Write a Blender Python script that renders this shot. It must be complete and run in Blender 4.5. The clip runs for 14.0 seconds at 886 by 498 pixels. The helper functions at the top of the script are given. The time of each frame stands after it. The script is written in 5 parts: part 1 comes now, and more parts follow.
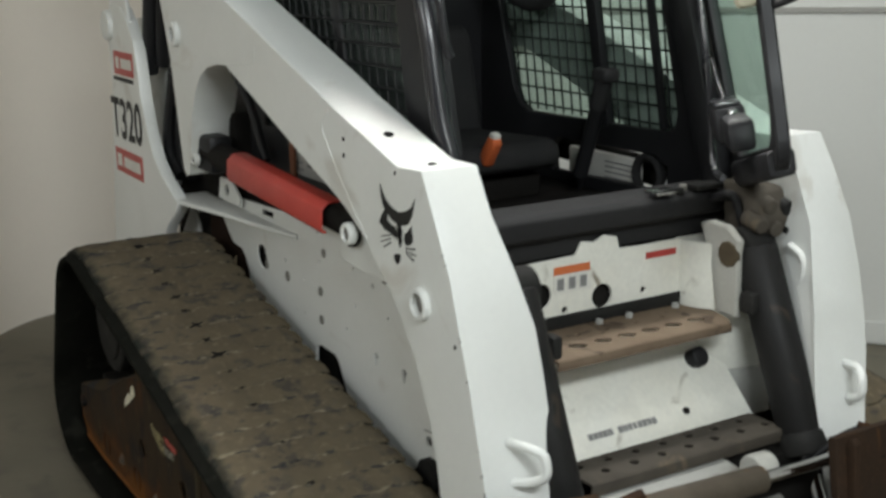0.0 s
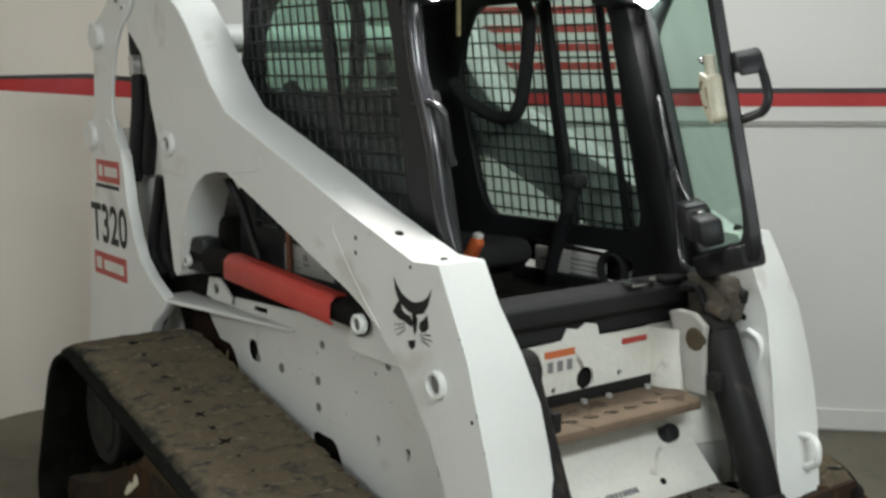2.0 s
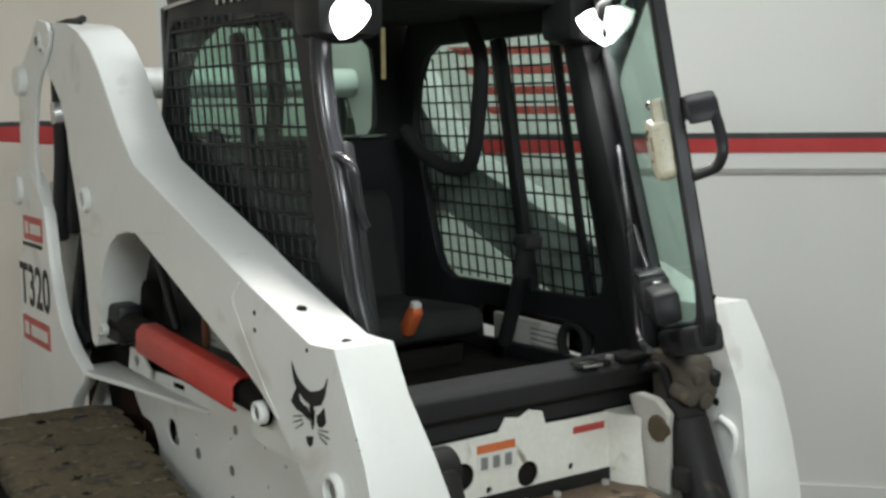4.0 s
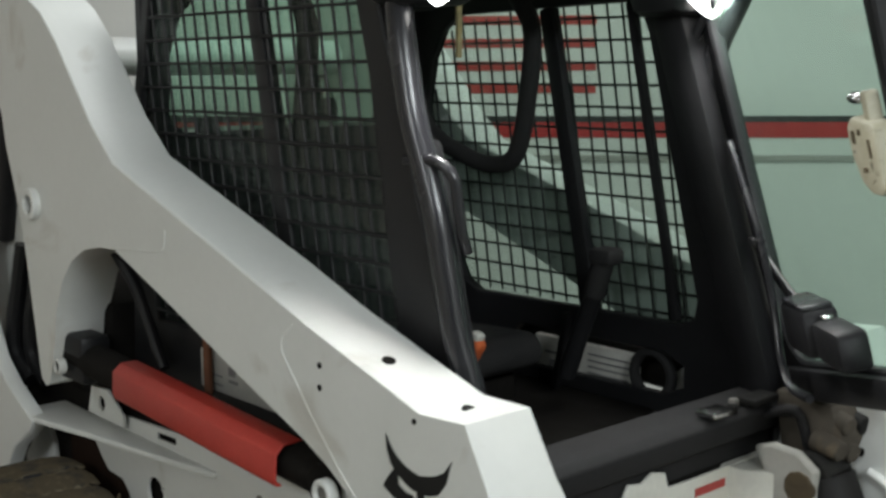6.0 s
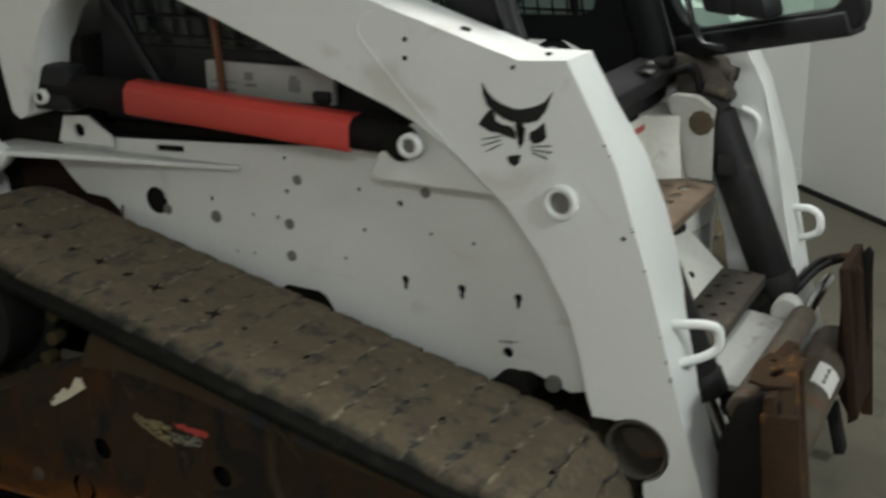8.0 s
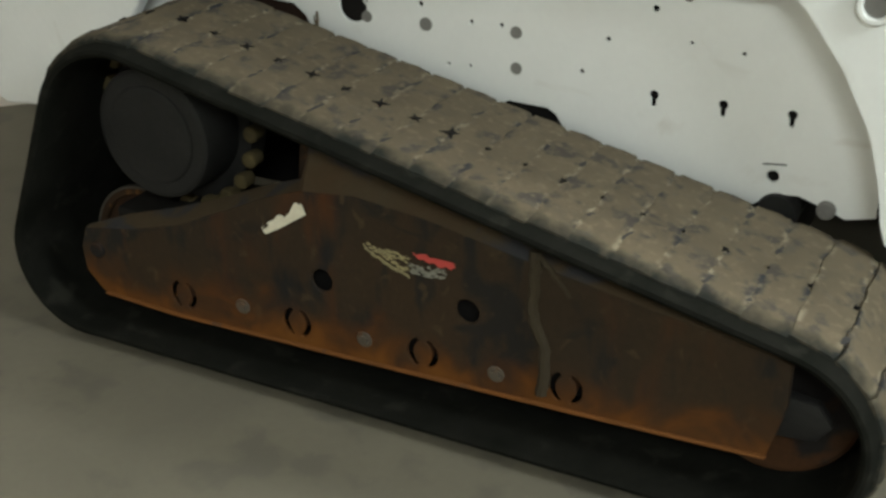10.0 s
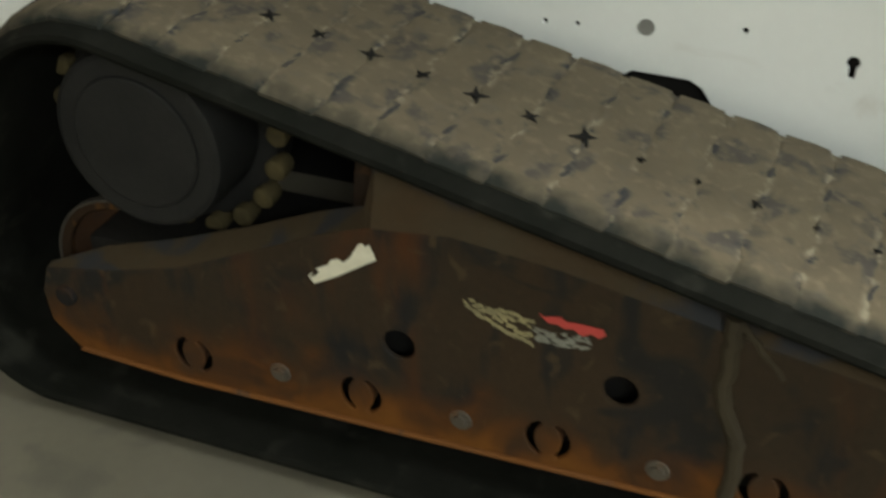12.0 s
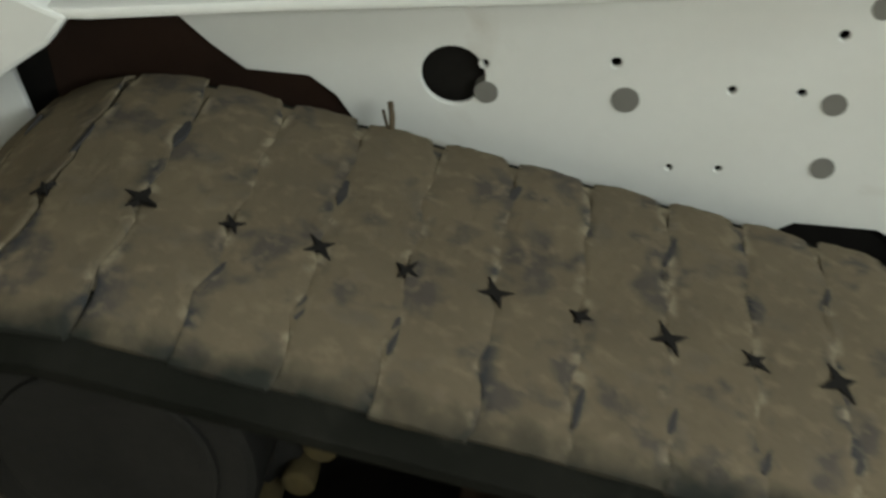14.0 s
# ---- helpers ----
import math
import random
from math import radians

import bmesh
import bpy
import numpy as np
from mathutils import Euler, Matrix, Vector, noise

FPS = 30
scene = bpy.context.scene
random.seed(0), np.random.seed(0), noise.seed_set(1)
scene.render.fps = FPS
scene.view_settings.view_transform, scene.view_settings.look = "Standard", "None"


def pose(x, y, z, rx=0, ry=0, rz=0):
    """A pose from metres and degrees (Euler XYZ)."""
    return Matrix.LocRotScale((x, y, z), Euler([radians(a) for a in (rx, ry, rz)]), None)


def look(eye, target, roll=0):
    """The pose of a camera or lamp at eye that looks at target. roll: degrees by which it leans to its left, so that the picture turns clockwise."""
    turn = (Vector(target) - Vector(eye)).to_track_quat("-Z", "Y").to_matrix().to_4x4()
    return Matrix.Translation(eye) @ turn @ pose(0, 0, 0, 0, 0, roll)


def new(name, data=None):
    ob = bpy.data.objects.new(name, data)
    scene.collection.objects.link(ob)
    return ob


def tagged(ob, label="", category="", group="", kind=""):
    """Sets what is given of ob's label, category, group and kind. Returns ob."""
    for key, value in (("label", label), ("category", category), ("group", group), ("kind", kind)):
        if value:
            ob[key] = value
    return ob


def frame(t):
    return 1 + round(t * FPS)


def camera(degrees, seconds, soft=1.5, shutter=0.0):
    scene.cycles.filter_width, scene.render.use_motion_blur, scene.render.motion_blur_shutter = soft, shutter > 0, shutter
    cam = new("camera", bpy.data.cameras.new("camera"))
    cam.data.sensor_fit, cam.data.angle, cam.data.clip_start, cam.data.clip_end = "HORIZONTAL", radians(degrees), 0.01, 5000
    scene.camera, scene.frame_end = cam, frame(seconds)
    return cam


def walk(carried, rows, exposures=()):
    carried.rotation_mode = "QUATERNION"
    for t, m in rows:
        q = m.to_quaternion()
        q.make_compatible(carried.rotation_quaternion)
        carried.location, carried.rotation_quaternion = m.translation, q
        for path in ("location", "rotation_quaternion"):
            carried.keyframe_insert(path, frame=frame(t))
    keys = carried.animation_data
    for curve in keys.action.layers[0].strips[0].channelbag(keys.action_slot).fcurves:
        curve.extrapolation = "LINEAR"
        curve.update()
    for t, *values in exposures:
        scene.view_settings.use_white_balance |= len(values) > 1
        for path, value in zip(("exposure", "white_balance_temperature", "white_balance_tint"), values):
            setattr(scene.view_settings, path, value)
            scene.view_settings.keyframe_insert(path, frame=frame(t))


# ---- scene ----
cam = camera(41.0, 14.0, soft=2.8, shutter=0.5)
PATH = [
    (0, (3.016, -1.828, 1.655), (1.351, -0.836, 1.163), -0.8),
    (0.5, (3.075, -2.038, 1.646), (1.448, -0.995, 1.133), -0.5),
    (1, (3.119, -2.175, 1.665), (1.541, -1.038, 1.198), 0.8),
    (1.5, (3.136, -2.223, 1.662), (1.558, -1.059, 1.269), 0.7),
    (2, (3.116, -2.231, 1.679), (1.522, -1.065, 1.364), -0.3),
    (2.5, (3.102, -2.175, 1.695), (1.487, -1.032, 1.406), -1.3),
    (2.8, (3.078, -2.085, 1.705), (1.453, -0.953, 1.43), -2.3),
    (3, (3.072, -1.998, 1.688), (1.425, -0.894, 1.423), -1.3),
    (5.3, (2.431, -1.667, 1.688), (0.835, -0.489, 1.432), 1.7),
    (5.6, (2.285, -1.67, 1.722), (0.763, -0.4, 1.456), 0.1),
    (6, (2.123, -1.76, 1.723), (0.645, -0.446, 1.423), -0.2),
    (6.2, (2.046, -1.839, 1.709), (0.645, -0.45, 1.383), -0.5),
    (6.5, (1.961, -2.001, 1.71), (0.691, -0.509, 1.31), -1.7),
    (6.8, (1.86, -2.152, 1.69), (0.708, -0.573, 1.265), -0.2),
    (6.9, (1.856, -2.195, 1.676), (0.707, -0.618, 1.239), 0.5),
    (7, (1.848, -2.25, 1.665), (0.717, -0.665, 1.205), 1.3),
    (7.5, (1.851, -2.574, 1.625), (0.834, -0.979, 0.975), -0.6),
    (7.6, (1.847, -2.605, 1.618), (0.852, -1.023, 0.904), -0.1),
    (7.9, (1.786, -2.745, 1.609), (0.855, -1.105, 0.944), -0.2),
    (8, (1.733, -2.806, 1.589), (0.852, -1.125, 0.958), -1.0),
    (8.5, (1.543, -2.963, 1.585), (0.744, -1.308, 0.796), -0.4),
    (9, (1.448, -2.948, 1.55), (0.537, -1.376, 0.714), -1.1),
    (11.5, (0.61, -2.431, 1.428), (-0.057, -0.874, 0.365), -1.0),
    (12, (0.491, -2.262, 1.404), (-0.175, -0.731, 0.303), -1.8),
    (12.5, (0.274, -2.222, 1.428), (-0.248, -0.577, 0.417), 0.4),
    (13, (0.098, -2.133, 1.444), (-0.242, -0.5, 0.341), 1.3),
    (13.5, (-0.035, -1.902, 1.412), (-0.332, -0.273, 0.289), -0.8),
    (14, (-0.169, -1.669, 1.394), (-0.412, -0.095, 0.185), -1.2),
]
EXPOSURES = [(0, -0.48, 6500, 10), (1, -0.56, 6500, 10), (3, -0.38, 6450, 10), (6, -0.72, 6450, 10), (7, -0.50, 6500, 10), (8, -0.74, 6500, 9), (8.5, -0.72, 6500, 9),
             (9.0, 0.12, 6500, 8), (11.5, 0.28, 6650, 4), (13, 0.32, 6650, 4), (14, 0.2, 6650, 4)]
walk(cam, [(t, look(eye, target, roll)) for t, eye, target, roll in PATH], EXPOSURES)

# world: a closed room lit by ceiling lamps and the loader's own work lamps
world = bpy.data.worlds.new("world")
scene.world = world
world.use_nodes = True
world.node_tree.nodes["Background"].inputs[0].default_value = (0.5, 0.55, 0.6, 1)
world.node_tree.nodes["Background"].inputs[1].default_value = 0.02

S2 = math.sqrt(0.5)
FLOOR = -0.05


def room(u, v, z):
    """Room axes: u along the striped wall, v towards it; turned 45 degrees to the loader."""
    return Vector(((u - v) * S2, (u + v) * S2, z))


def area_lamp(name, at, target, sx, sy, power, color):
    data = bpy.data.lights.new(name, "AREA")
    data.shape, data.size, data.size_y, data.energy, data.color = "RECTANGLE", sx, sy, power, color
    ob = new(name, data)
    ob.matrix_world = look(at, target)
    return ob


def spot_lamp(name, at, target, power, angle, color):
    data = bpy.data.lights.new(name, "SPOT")
    data.energy, data.spot_size, data.spot_blend, data.color, data.shadow_soft_size = power, radians(angle), 0.6, color, 0.05
    ob = new(name, data)
    ob.matrix_world = look(at, target)
    return ob


area_lamp("ceiling_lamp_front", room(2.0, -4.2, 3.3), room(1.4, -3.0, 0), 1.5, 0.5, 175, (0.935, 1.0, 1.01))
area_lamp("ceiling_lamp_side", room(-1.7, -5.4, 3.3), room(-1.5, -4.0, 0), 1.5, 0.5, 95, (0.935, 1.0, 1.01))
area_lamp("ceiling_lamp_rear", room(0.5, 0.0, 3.3), room(0.5, 0.4, 0), 1.5, 0.5, 60, (0.965, 1.0, 0.99))
spot_lamp("work_lamp_right", (0.62, -0.37, 1.87), (1.35, -0.70, 0.6), 34, 130, (1.0, 0.99, 0.95))
spot_lamp("work_lamp_left", (0.62, 0.37, 1.87), (1.35, 0.65, 0.6), 30, 130, (1.0, 0.99, 0.95))


# ---------------------------------------------------------------- materials
def mat(name, base, other=None, rough=0.5, metal=0.0, scale=8.0, fine=90.0, amount=0.5, bump=0.15, dirt=None, dirt_at=0.62, swirl=1.2,
        dirt_scale=3.0, spread=0.0, coat=0.0, speck=0.3, spec=0.5):
    """Base colour mixed with another by broad noise and a fine grain, dirt in patches, and relief."""
    m = bpy.data.materials.new(name)
    m.use_nodes = True
    n, l = m.node_tree.nodes, m.node_tree.links
    b = n["Principled BSDF"]
    other = other or tuple(c * 0.8 for c in base)
    tc = n.new("ShaderNodeTexCoord")
    info = n.new("ShaderNodeObjectInfo")
    add = n.new("ShaderNodeVectorMath")
    add.operation = "MULTIPLY_ADD"
    l.new(info.outputs["Random"], add.inputs[0])
    add.inputs[1].default_value = (7.0 * spread, 5.0 * spread, 3.0 * spread)
    l.new(tc.outputs["Object"], add.inputs[2])

    def noise_node(s, detail, d=0.0):
        t = n.new("ShaderNodeTexNoise")
        t.inputs["Scale"].default_value, t.inputs["Detail"].default_value, t.inputs["Distortion"].default_value = s, detail, d
        l.new(add.outputs[0], t.inputs["Vector"])
        return t.outputs["Fac"]

    def ramp(src, a, c):
        r = n.new("ShaderNodeMapRange")
        r.inputs["From Min"].default_value, r.inputs["From Max"].default_value = a, c
        l.new(src, r.inputs["Value"])
        return r.outputs["Result"]

    def mix(fac, a, c):
        x = n.new("ShaderNodeMix")
        x.data_type = "RGBA"
        l.new(fac, x.inputs["Factor"])
        for sock, val in ((x.inputs["A"], a), (x.inputs["B"], c)):
            if isinstance(val, tuple):
                sock.default_value = (*val, 1)
            else:
                l.new(val, sock)
        return x.outputs["Result"]

    broad = ramp(noise_node(scale, 5, 0.4), 0.5 - 0.5 * amount, 0.5 + 0.5 * amount + 0.05)
    grain = noise_node(fine, 4)
    col = mix(broad, base, other)
    g = n.new("ShaderNodeMapRange")
    g.inputs["From Min"].default_value, g.inputs["From Max"].default_value = 0.3, 0.7
    g.inputs["To Max"].default_value = speck
    l.new(grain, g.inputs["Value"])
    col = mix(g.outputs["Result"], col, tuple(c * 0.7 for c in base))
    if dirt:
        col = mix(ramp(noise_node(dirt_scale, 8, swirl), dirt_at, dirt_at + 0.1), col, dirt)
    l.new(col, b.inputs["Base Color"])
    rr = n.new("ShaderNodeMapRange")
    rr.inputs["To Min"].default_value, rr.inputs["To Max"].default_value = max(rough - 0.12, 0.03), min(rough + 0.15, 1)
    l.new(broad, rr.inputs["Value"])
    l.new(rr.outputs["Result"], b.inputs["Roughness"])
    b.inputs["Metallic"].default_value = metal
    b.inputs["Coat Weight"].default_value = coat
    b.inputs["Specular IOR Level"].default_value = spec
    if bump:
        bp = n.new("ShaderNodeBump")
        bp.inputs["Strength"].default_value, bp.inputs["Distance"].default_value = bump, 0.004
        l.new(grain, bp.inputs["Height"])
        l.new(bp.outputs["Normal"], b.inputs["Normal"])
    return m


def glass_mat(name, color, density):
    """A thin tinted pane: mostly clear, glossier at a slant."""
    m = bpy.data.materials.new(name)
    m.use_nodes = True
    n, l = m.node_tree.nodes, m.node_tree.links
    n.remove(n["Principled BSDF"])
    tr, gl, df, mx, mx2 = (n.new("ShaderNode" + k) for k in ("BsdfTransparent", "BsdfGlossy", "BsdfDiffuse", "MixShader", "MixShader"))
    tr.inputs[0].default_value = (*color, 1)
    gl.inputs["Roughness"].default_value = 0.04
    df.inputs[0].default_value = (*[c * 0.6 for c in color], 1)
    mx2.inputs[0].default_value = density
    l.new(tr.outputs[0], mx2.inputs[1]), l.new(df.outputs[0], mx2.inputs[2])
    lw, pw, mr = n.new("ShaderNodeLayerWeight"), n.new("ShaderNodeMath"), n.new("ShaderNodeMapRange")
    pw.operation, pw.inputs[1].default_value = "POWER", 4.0
    l.new(lw.outputs["Facing"], pw.inputs[0]), l.new(pw.outputs[0], mr.inputs["Value"])
    mr.inputs["To Min"].default_value, mr.inputs["To Max"].default_value = 0.028, 0.45
    l.new(mr.outputs["Result"], mx.inputs[0]), l.new(mx2.outputs[0], mx.inputs[1]), l.new(gl.outputs[0], mx.inputs[2])
    l.new(mx.outputs[0], n["Material Output"].inputs[0])
    return m


def glow_mat(name, color, strength):
    m = bpy.data.materials.new(name)
    m.use_nodes = True
    b = m.node_tree.nodes["Principled BSDF"]
    b.inputs["Emission Color"].default_value, b.inputs["Emission Strength"].default_value = (*color, 1), strength
    return m


WHITE = mat("white_paint", (0.74, 0.75, 0.73), (0.69, 0.70, 0.67), 0.38, scale=3, fine=60, bump=0.05, dirt=(0.60, 0.59, 0.55), dirt_at=0.60, dirt_scale=4, speck=0.08)
WHITE_WORN = mat("worn_white_paint", (0.76, 0.76, 0.70), (0.70, 0.68, 0.60), 0.45, scale=5, fine=70, bump=0.08, dirt=(0.25, 0.22, 0.17), dirt_at=0.63, dirt_scale=7)
BLACK = mat("black_paint", (0.013, 0.013, 0.014), (0.020, 0.020, 0.022), 0.45, scale=6, fine=120, bump=0.06, dirt=(0.030, 0.028, 0.026), dirt_at=0.66, spec=0.25)
CYL_BLACK = mat("worn_black_cylinder", (0.010, 0.010, 0.010), (0.018, 0.017, 0.016), 0.55, scale=7, fine=100, bump=0.08, dirt=(0.040, 0.032, 0.024), dirt_at=0.62, dirt_scale=9, spec=0.18)
DARK_STEEL = mat("dark_steel", (0.016, 0.016, 0.0155), (0.028, 0.027, 0.025), 0.6, 0.1, scale=9, bump=0.15, dirt=(0.055, 0.045, 0.035), spec=0.12)
BLACK_GLOSS = mat("glossy_black_paint", (0.016, 0.016, 0.019), (0.025, 0.025, 0.028), 0.25, scale=6, fine=120, bump=0.04)
CAVITY = mat("red_brown_cavity", (0.034, 0.019, 0.013), (0.022, 0.014, 0.011), 0.75, scale=6, bump=0.2, spec=0.08)
# Near-black for black parts, and for holes and cavities whose shade it paints in.
NEAR_BLACK = mat("near_black", (0.010, 0.0095, 0.009), (0.020, 0.018, 0.016), 0.7, scale=7, bump=0.2, spec=0.05)
def tread_mat(name):
    """Dust-caked rubber: brown dust on the blocks, bare bluish rubber and pale dust in patches along each block's edges."""
    m = mat(name, (0.134, 0.109, 0.071), (0.082, 0.068, 0.049), 0.9, scale=9, fine=75, amount=0.8, bump=0.6, dirt=(0.066, 0.057, 0.048), dirt_at=0.55, dirt_scale=16, spread=1.0, spec=0.05, swirl=0.2)
    n, l = m.node_tree.nodes, m.node_tree.links
    b = n["Principled BSDF"]
    shifted = next(k for k in n if k.bl_idname == "ShaderNodeVectorMath")
    tc = next(k for k in n if k.bl_idname == "ShaderNodeTexCoord")
    sep, ab = n.new("ShaderNodeSeparateXYZ"), n.new("ShaderNodeMath")
    ab.operation = "ABSOLUTE"
    l.new(tc.outputs["Object"], sep.inputs[0]), l.new(sep.outputs["X"], ab.inputs[0])
    col = b.inputs["Base Color"].links[0].from_socket

    def layer(col, near, far, scale, lo, hi, tint):
        a, c, t, mul, x = n.new("ShaderNodeMapRange"), n.new("ShaderNodeMapRange"), n.new("ShaderNodeTexNoise"), n.new("ShaderNodeMath"), n.new("ShaderNodeMix")
        a.inputs["From Min"].default_value, a.inputs["From Max"].default_value = near, far
        l.new(ab.outputs[0], a.inputs["Value"])
        t.inputs["Scale"].default_value, t.inputs["Detail"].default_value = scale, 4
        l.new(shifted.outputs[0], t.inputs["Vector"])
        c.inputs["From Min"].default_value, c.inputs["From Max"].default_value = lo, hi
        l.new(t.outputs["Fac"], c.inputs["Value"])
        mul.operation = "MULTIPLY"
        l.new(a.outputs["Result"], mul.inputs[0]), l.new(c.outputs["Result"], mul.inputs[1])
        x.data_type = "RGBA"
        l.new(mul.outputs[0], x.inputs["Factor"]), l.new(col, x.inputs["A"])
        x.inputs["B"].default_value = (*tint, 1)
        return x.outputs["Result"]

    col = layer(col, 0.026, 0.040, 17, 0.545, 0.64, (0.034, 0.035, 0.037))
    col = layer(col, 0.031, 0.041, 30, 0.54, 0.64, (0.20, 0.170, 0.118))
    col = layer(col, -1.0, -0.5, 48, 0.54, 0.74, (0.150, 0.122, 0.080))
    col = layer(col, -1.0, -0.5, 24, 0.58, 0.80, (0.080, 0.070, 0.056))
    # bare black rubber in patches at the outer edge
    rim, tex, add, rng, mx = (n.new("ShaderNode" + k) for k in ("Math", "TexNoise", "Math", "MapRange", "Mix"))
    rim.operation, rim.inputs[1].default_value, rim.inputs[2].default_value = "MULTIPLY_ADD", -14.0, -13.36
    l.new(sep.outputs["Y"], rim.inputs[0])
    tex.inputs["Scale"].default_value, tex.inputs["Detail"].default_value = 22.0, 6
    l.new(shifted.outputs[0], tex.inputs["Vector"])
    add.operation = "ADD"
    l.new(rim.outputs[0], add.inputs[0]), l.new(tex.outputs["Fac"], add.inputs[1])
    rng.inputs["From Min"].default_value, rng.inputs["From Max"].default_value = 0.36, 0.88
    l.new(add.outputs[0], rng.inputs["Value"])
    mx.data_type = "RGBA"
    l.new(rng.outputs["Result"], mx.inputs["Factor"]), l.new(col, mx.inputs["A"])
    mx.inputs["B"].default_value = (0.020, 0.021, 0.018, 1)
    l.new(mx.outputs["Result"], b.inputs["Base Color"])
    return m


SLOT = mat("bare_rubber", (0.030, 0.031, 0.036), (0.058, 0.053, 0.045), 0.85, scale=40, fine=90, amount=0.8, bump=0.3, spec=0.05, spread=1.0)
TREAD = tread_mat("dust_caked_tread")
RUBBER_EDGE = mat("worn_rubber_edge", (0.006, 0.0065, 0.005), (0.015, 0.0145, 0.012), 0.85, scale=9, fine=60, bump=0.35, dirt=(0.018, 0.0175, 0.014), dirt_at=0.58, dirt_scale=14, spec=0.03, swirl=0.3)
RUST = mat("rusty_steel", (0.022, 0.015, 0.011), (0.085, 0.036, 0.013), 0.8, 0.05, scale=2.8, fine=80, amount=0.75, bump=0.35, dirt=(0.016, 0.014, 0.013), dirt_at=0.50, dirt_scale=5, spec=0.12)
def frame_mat(name):
    """Dark painted steel on which orange rust creeps up from the lower edge."""
    m = mat(name, (0.026, 0.020, 0.014), (0.048, 0.029, 0.015), 0.8, 0.05, scale=3.0, fine=80, amount=0.8, bump=0.35, dirt=(0.018, 0.016, 0.014), dirt_at=0.54, dirt_scale=6, spec=0.12)
    n, l = m.node_tree.nodes, m.node_tree.links
    b = n["Principled BSDF"]
    tc = next(k for k in n if k.bl_idname == "ShaderNodeTexCoord")
    sep, mad, tex = (n.new("ShaderNode" + k) for k in ("SeparateXYZ", "Math", "TexNoise"))
    l.new(tc.outputs["Object"], sep.inputs[0]), l.new(tc.outputs["Object"], tex.inputs["Vector"])
    tex.inputs["Scale"].default_value, tex.inputs["Detail"].default_value, tex.inputs["Distortion"].default_value = 7.0, 7, 0.6
    mad.operation, mad.inputs[1].default_value = "MULTIPLY_ADD", -0.32
    l.new(tex.outputs["Fac"], mad.inputs[0]), l.new(sep.outputs["Z"], mad.inputs[2])
    col = b.inputs["Base Color"].links[0].from_socket

    def laid(col, fac, lo, hi, tint):
        rng, mx = n.new("ShaderNodeMapRange"), n.new("ShaderNodeMix")
        rng.interpolation_type = "SMOOTHSTEP"
        rng.inputs["From Min"].default_value, rng.inputs["From Max"].default_value = lo, hi
        l.new(fac, rng.inputs["Value"])
        mx.data_type = "RGBA"
        l.new(rng.outputs["Result"], mx.inputs["Factor"]), l.new(col, mx.inputs["A"])
        mx.inputs["B"].default_value = (*tint, 1)
        return mx.outputs["Result"]

    # runs of red rust and of bare dark steel down the plate
    for stretch, size, lo, hi, tint in (((1.0, 1.0, 0.28), 9.0, 0.54, 0.78, (0.070, 0.027, 0.010)), ((1.0, 1.0, 0.35), 15.0, 0.54, 0.70, (0.017, 0.0155, 0.0145)), ((1.0, 1.0, 0.8), 26.0, 0.58, 0.74, (0.060, 0.042, 0.022))):
        sc, t = n.new("ShaderNodeVectorMath"), n.new("ShaderNodeTexNoise")
        sc.operation, sc.inputs[1].default_value = "MULTIPLY", stretch
        l.new(tc.outputs["Object"], sc.inputs[0]), l.new(sc.outputs[0], t.inputs["Vector"])
        t.inputs["Scale"].default_value, t.inputs["Detail"].default_value, t.inputs["Distortion"].default_value = size, 5, 0.4
        col = laid(col, t.outputs["Fac"], lo, hi, tint)
    col = laid(col, mad.outputs[0], 0.05, -0.08, (0.075, 0.029, 0.009))
    col = laid(col, mad.outputs[0], 0.00, -0.125, (0.145, 0.056, 0.011))
    l.new(col, b.inputs["Base Color"])
    return m


FRAME_RUST = frame_mat("frame_rust")
RUST_EDGE = mat("orange_rust", (0.20, 0.075, 0.018), (0.11, 0.05, 0.02), 0.8, 0.0, scale=7, fine=70, amount=0.9, bump=0.35, dirt=(0.07, 0.045, 0.03), dirt_at=0.6, dirt_scale=8, spec=0.12)
DARK_RUST = mat("dark_rusty_steel", (0.020, 0.016, 0.013), (0.050, 0.028, 0.016), 0.8, 0.1, scale=9, amount=0.9, bump=0.5, dirt=(0.075, 0.038, 0.016), dirt_at=0.62, dirt_scale=16, spec=0.06)
RUST_FACE = mat("brown_rust", (0.060, 0.034, 0.018), (0.024, 0.018, 0.014), 0.85, scale=9, amount=1.0, bump=0.6, dirt=(0.125, 0.060, 0.020), dirt_at=0.56, dirt_scale=14, spec=0.06)
MUD = mat("dried_mud", (0.11, 0.085, 0.052), (0.06, 0.048, 0.034), 0.95, scale=12, fine=60, bump=0.5, spec=0.12)
WELD = mat("muddy_weld", (0.055, 0.043, 0.026), (0.030, 0.024, 0.017), 0.95, scale=14, fine=60, bump=0.5, spec=0.12)
SPROCKET_MUD = mat("yellow_mud", (0.11, 0.085, 0.036), (0.035, 0.029, 0.02), 0.9, scale=25, fine=60, amount=0.8, bump=0.4, spec=0.15)
STEP = mat("worn_rusty_step", (0.20, 0.150, 0.105), (0.115, 0.080, 0.055), 0.75, scale=7, fine=80, amount=0.8, bump=0.3, dirt=(0.05, 0.035, 0.025), dirt_at=0.6, dirt_scale=9, spec=0.2)
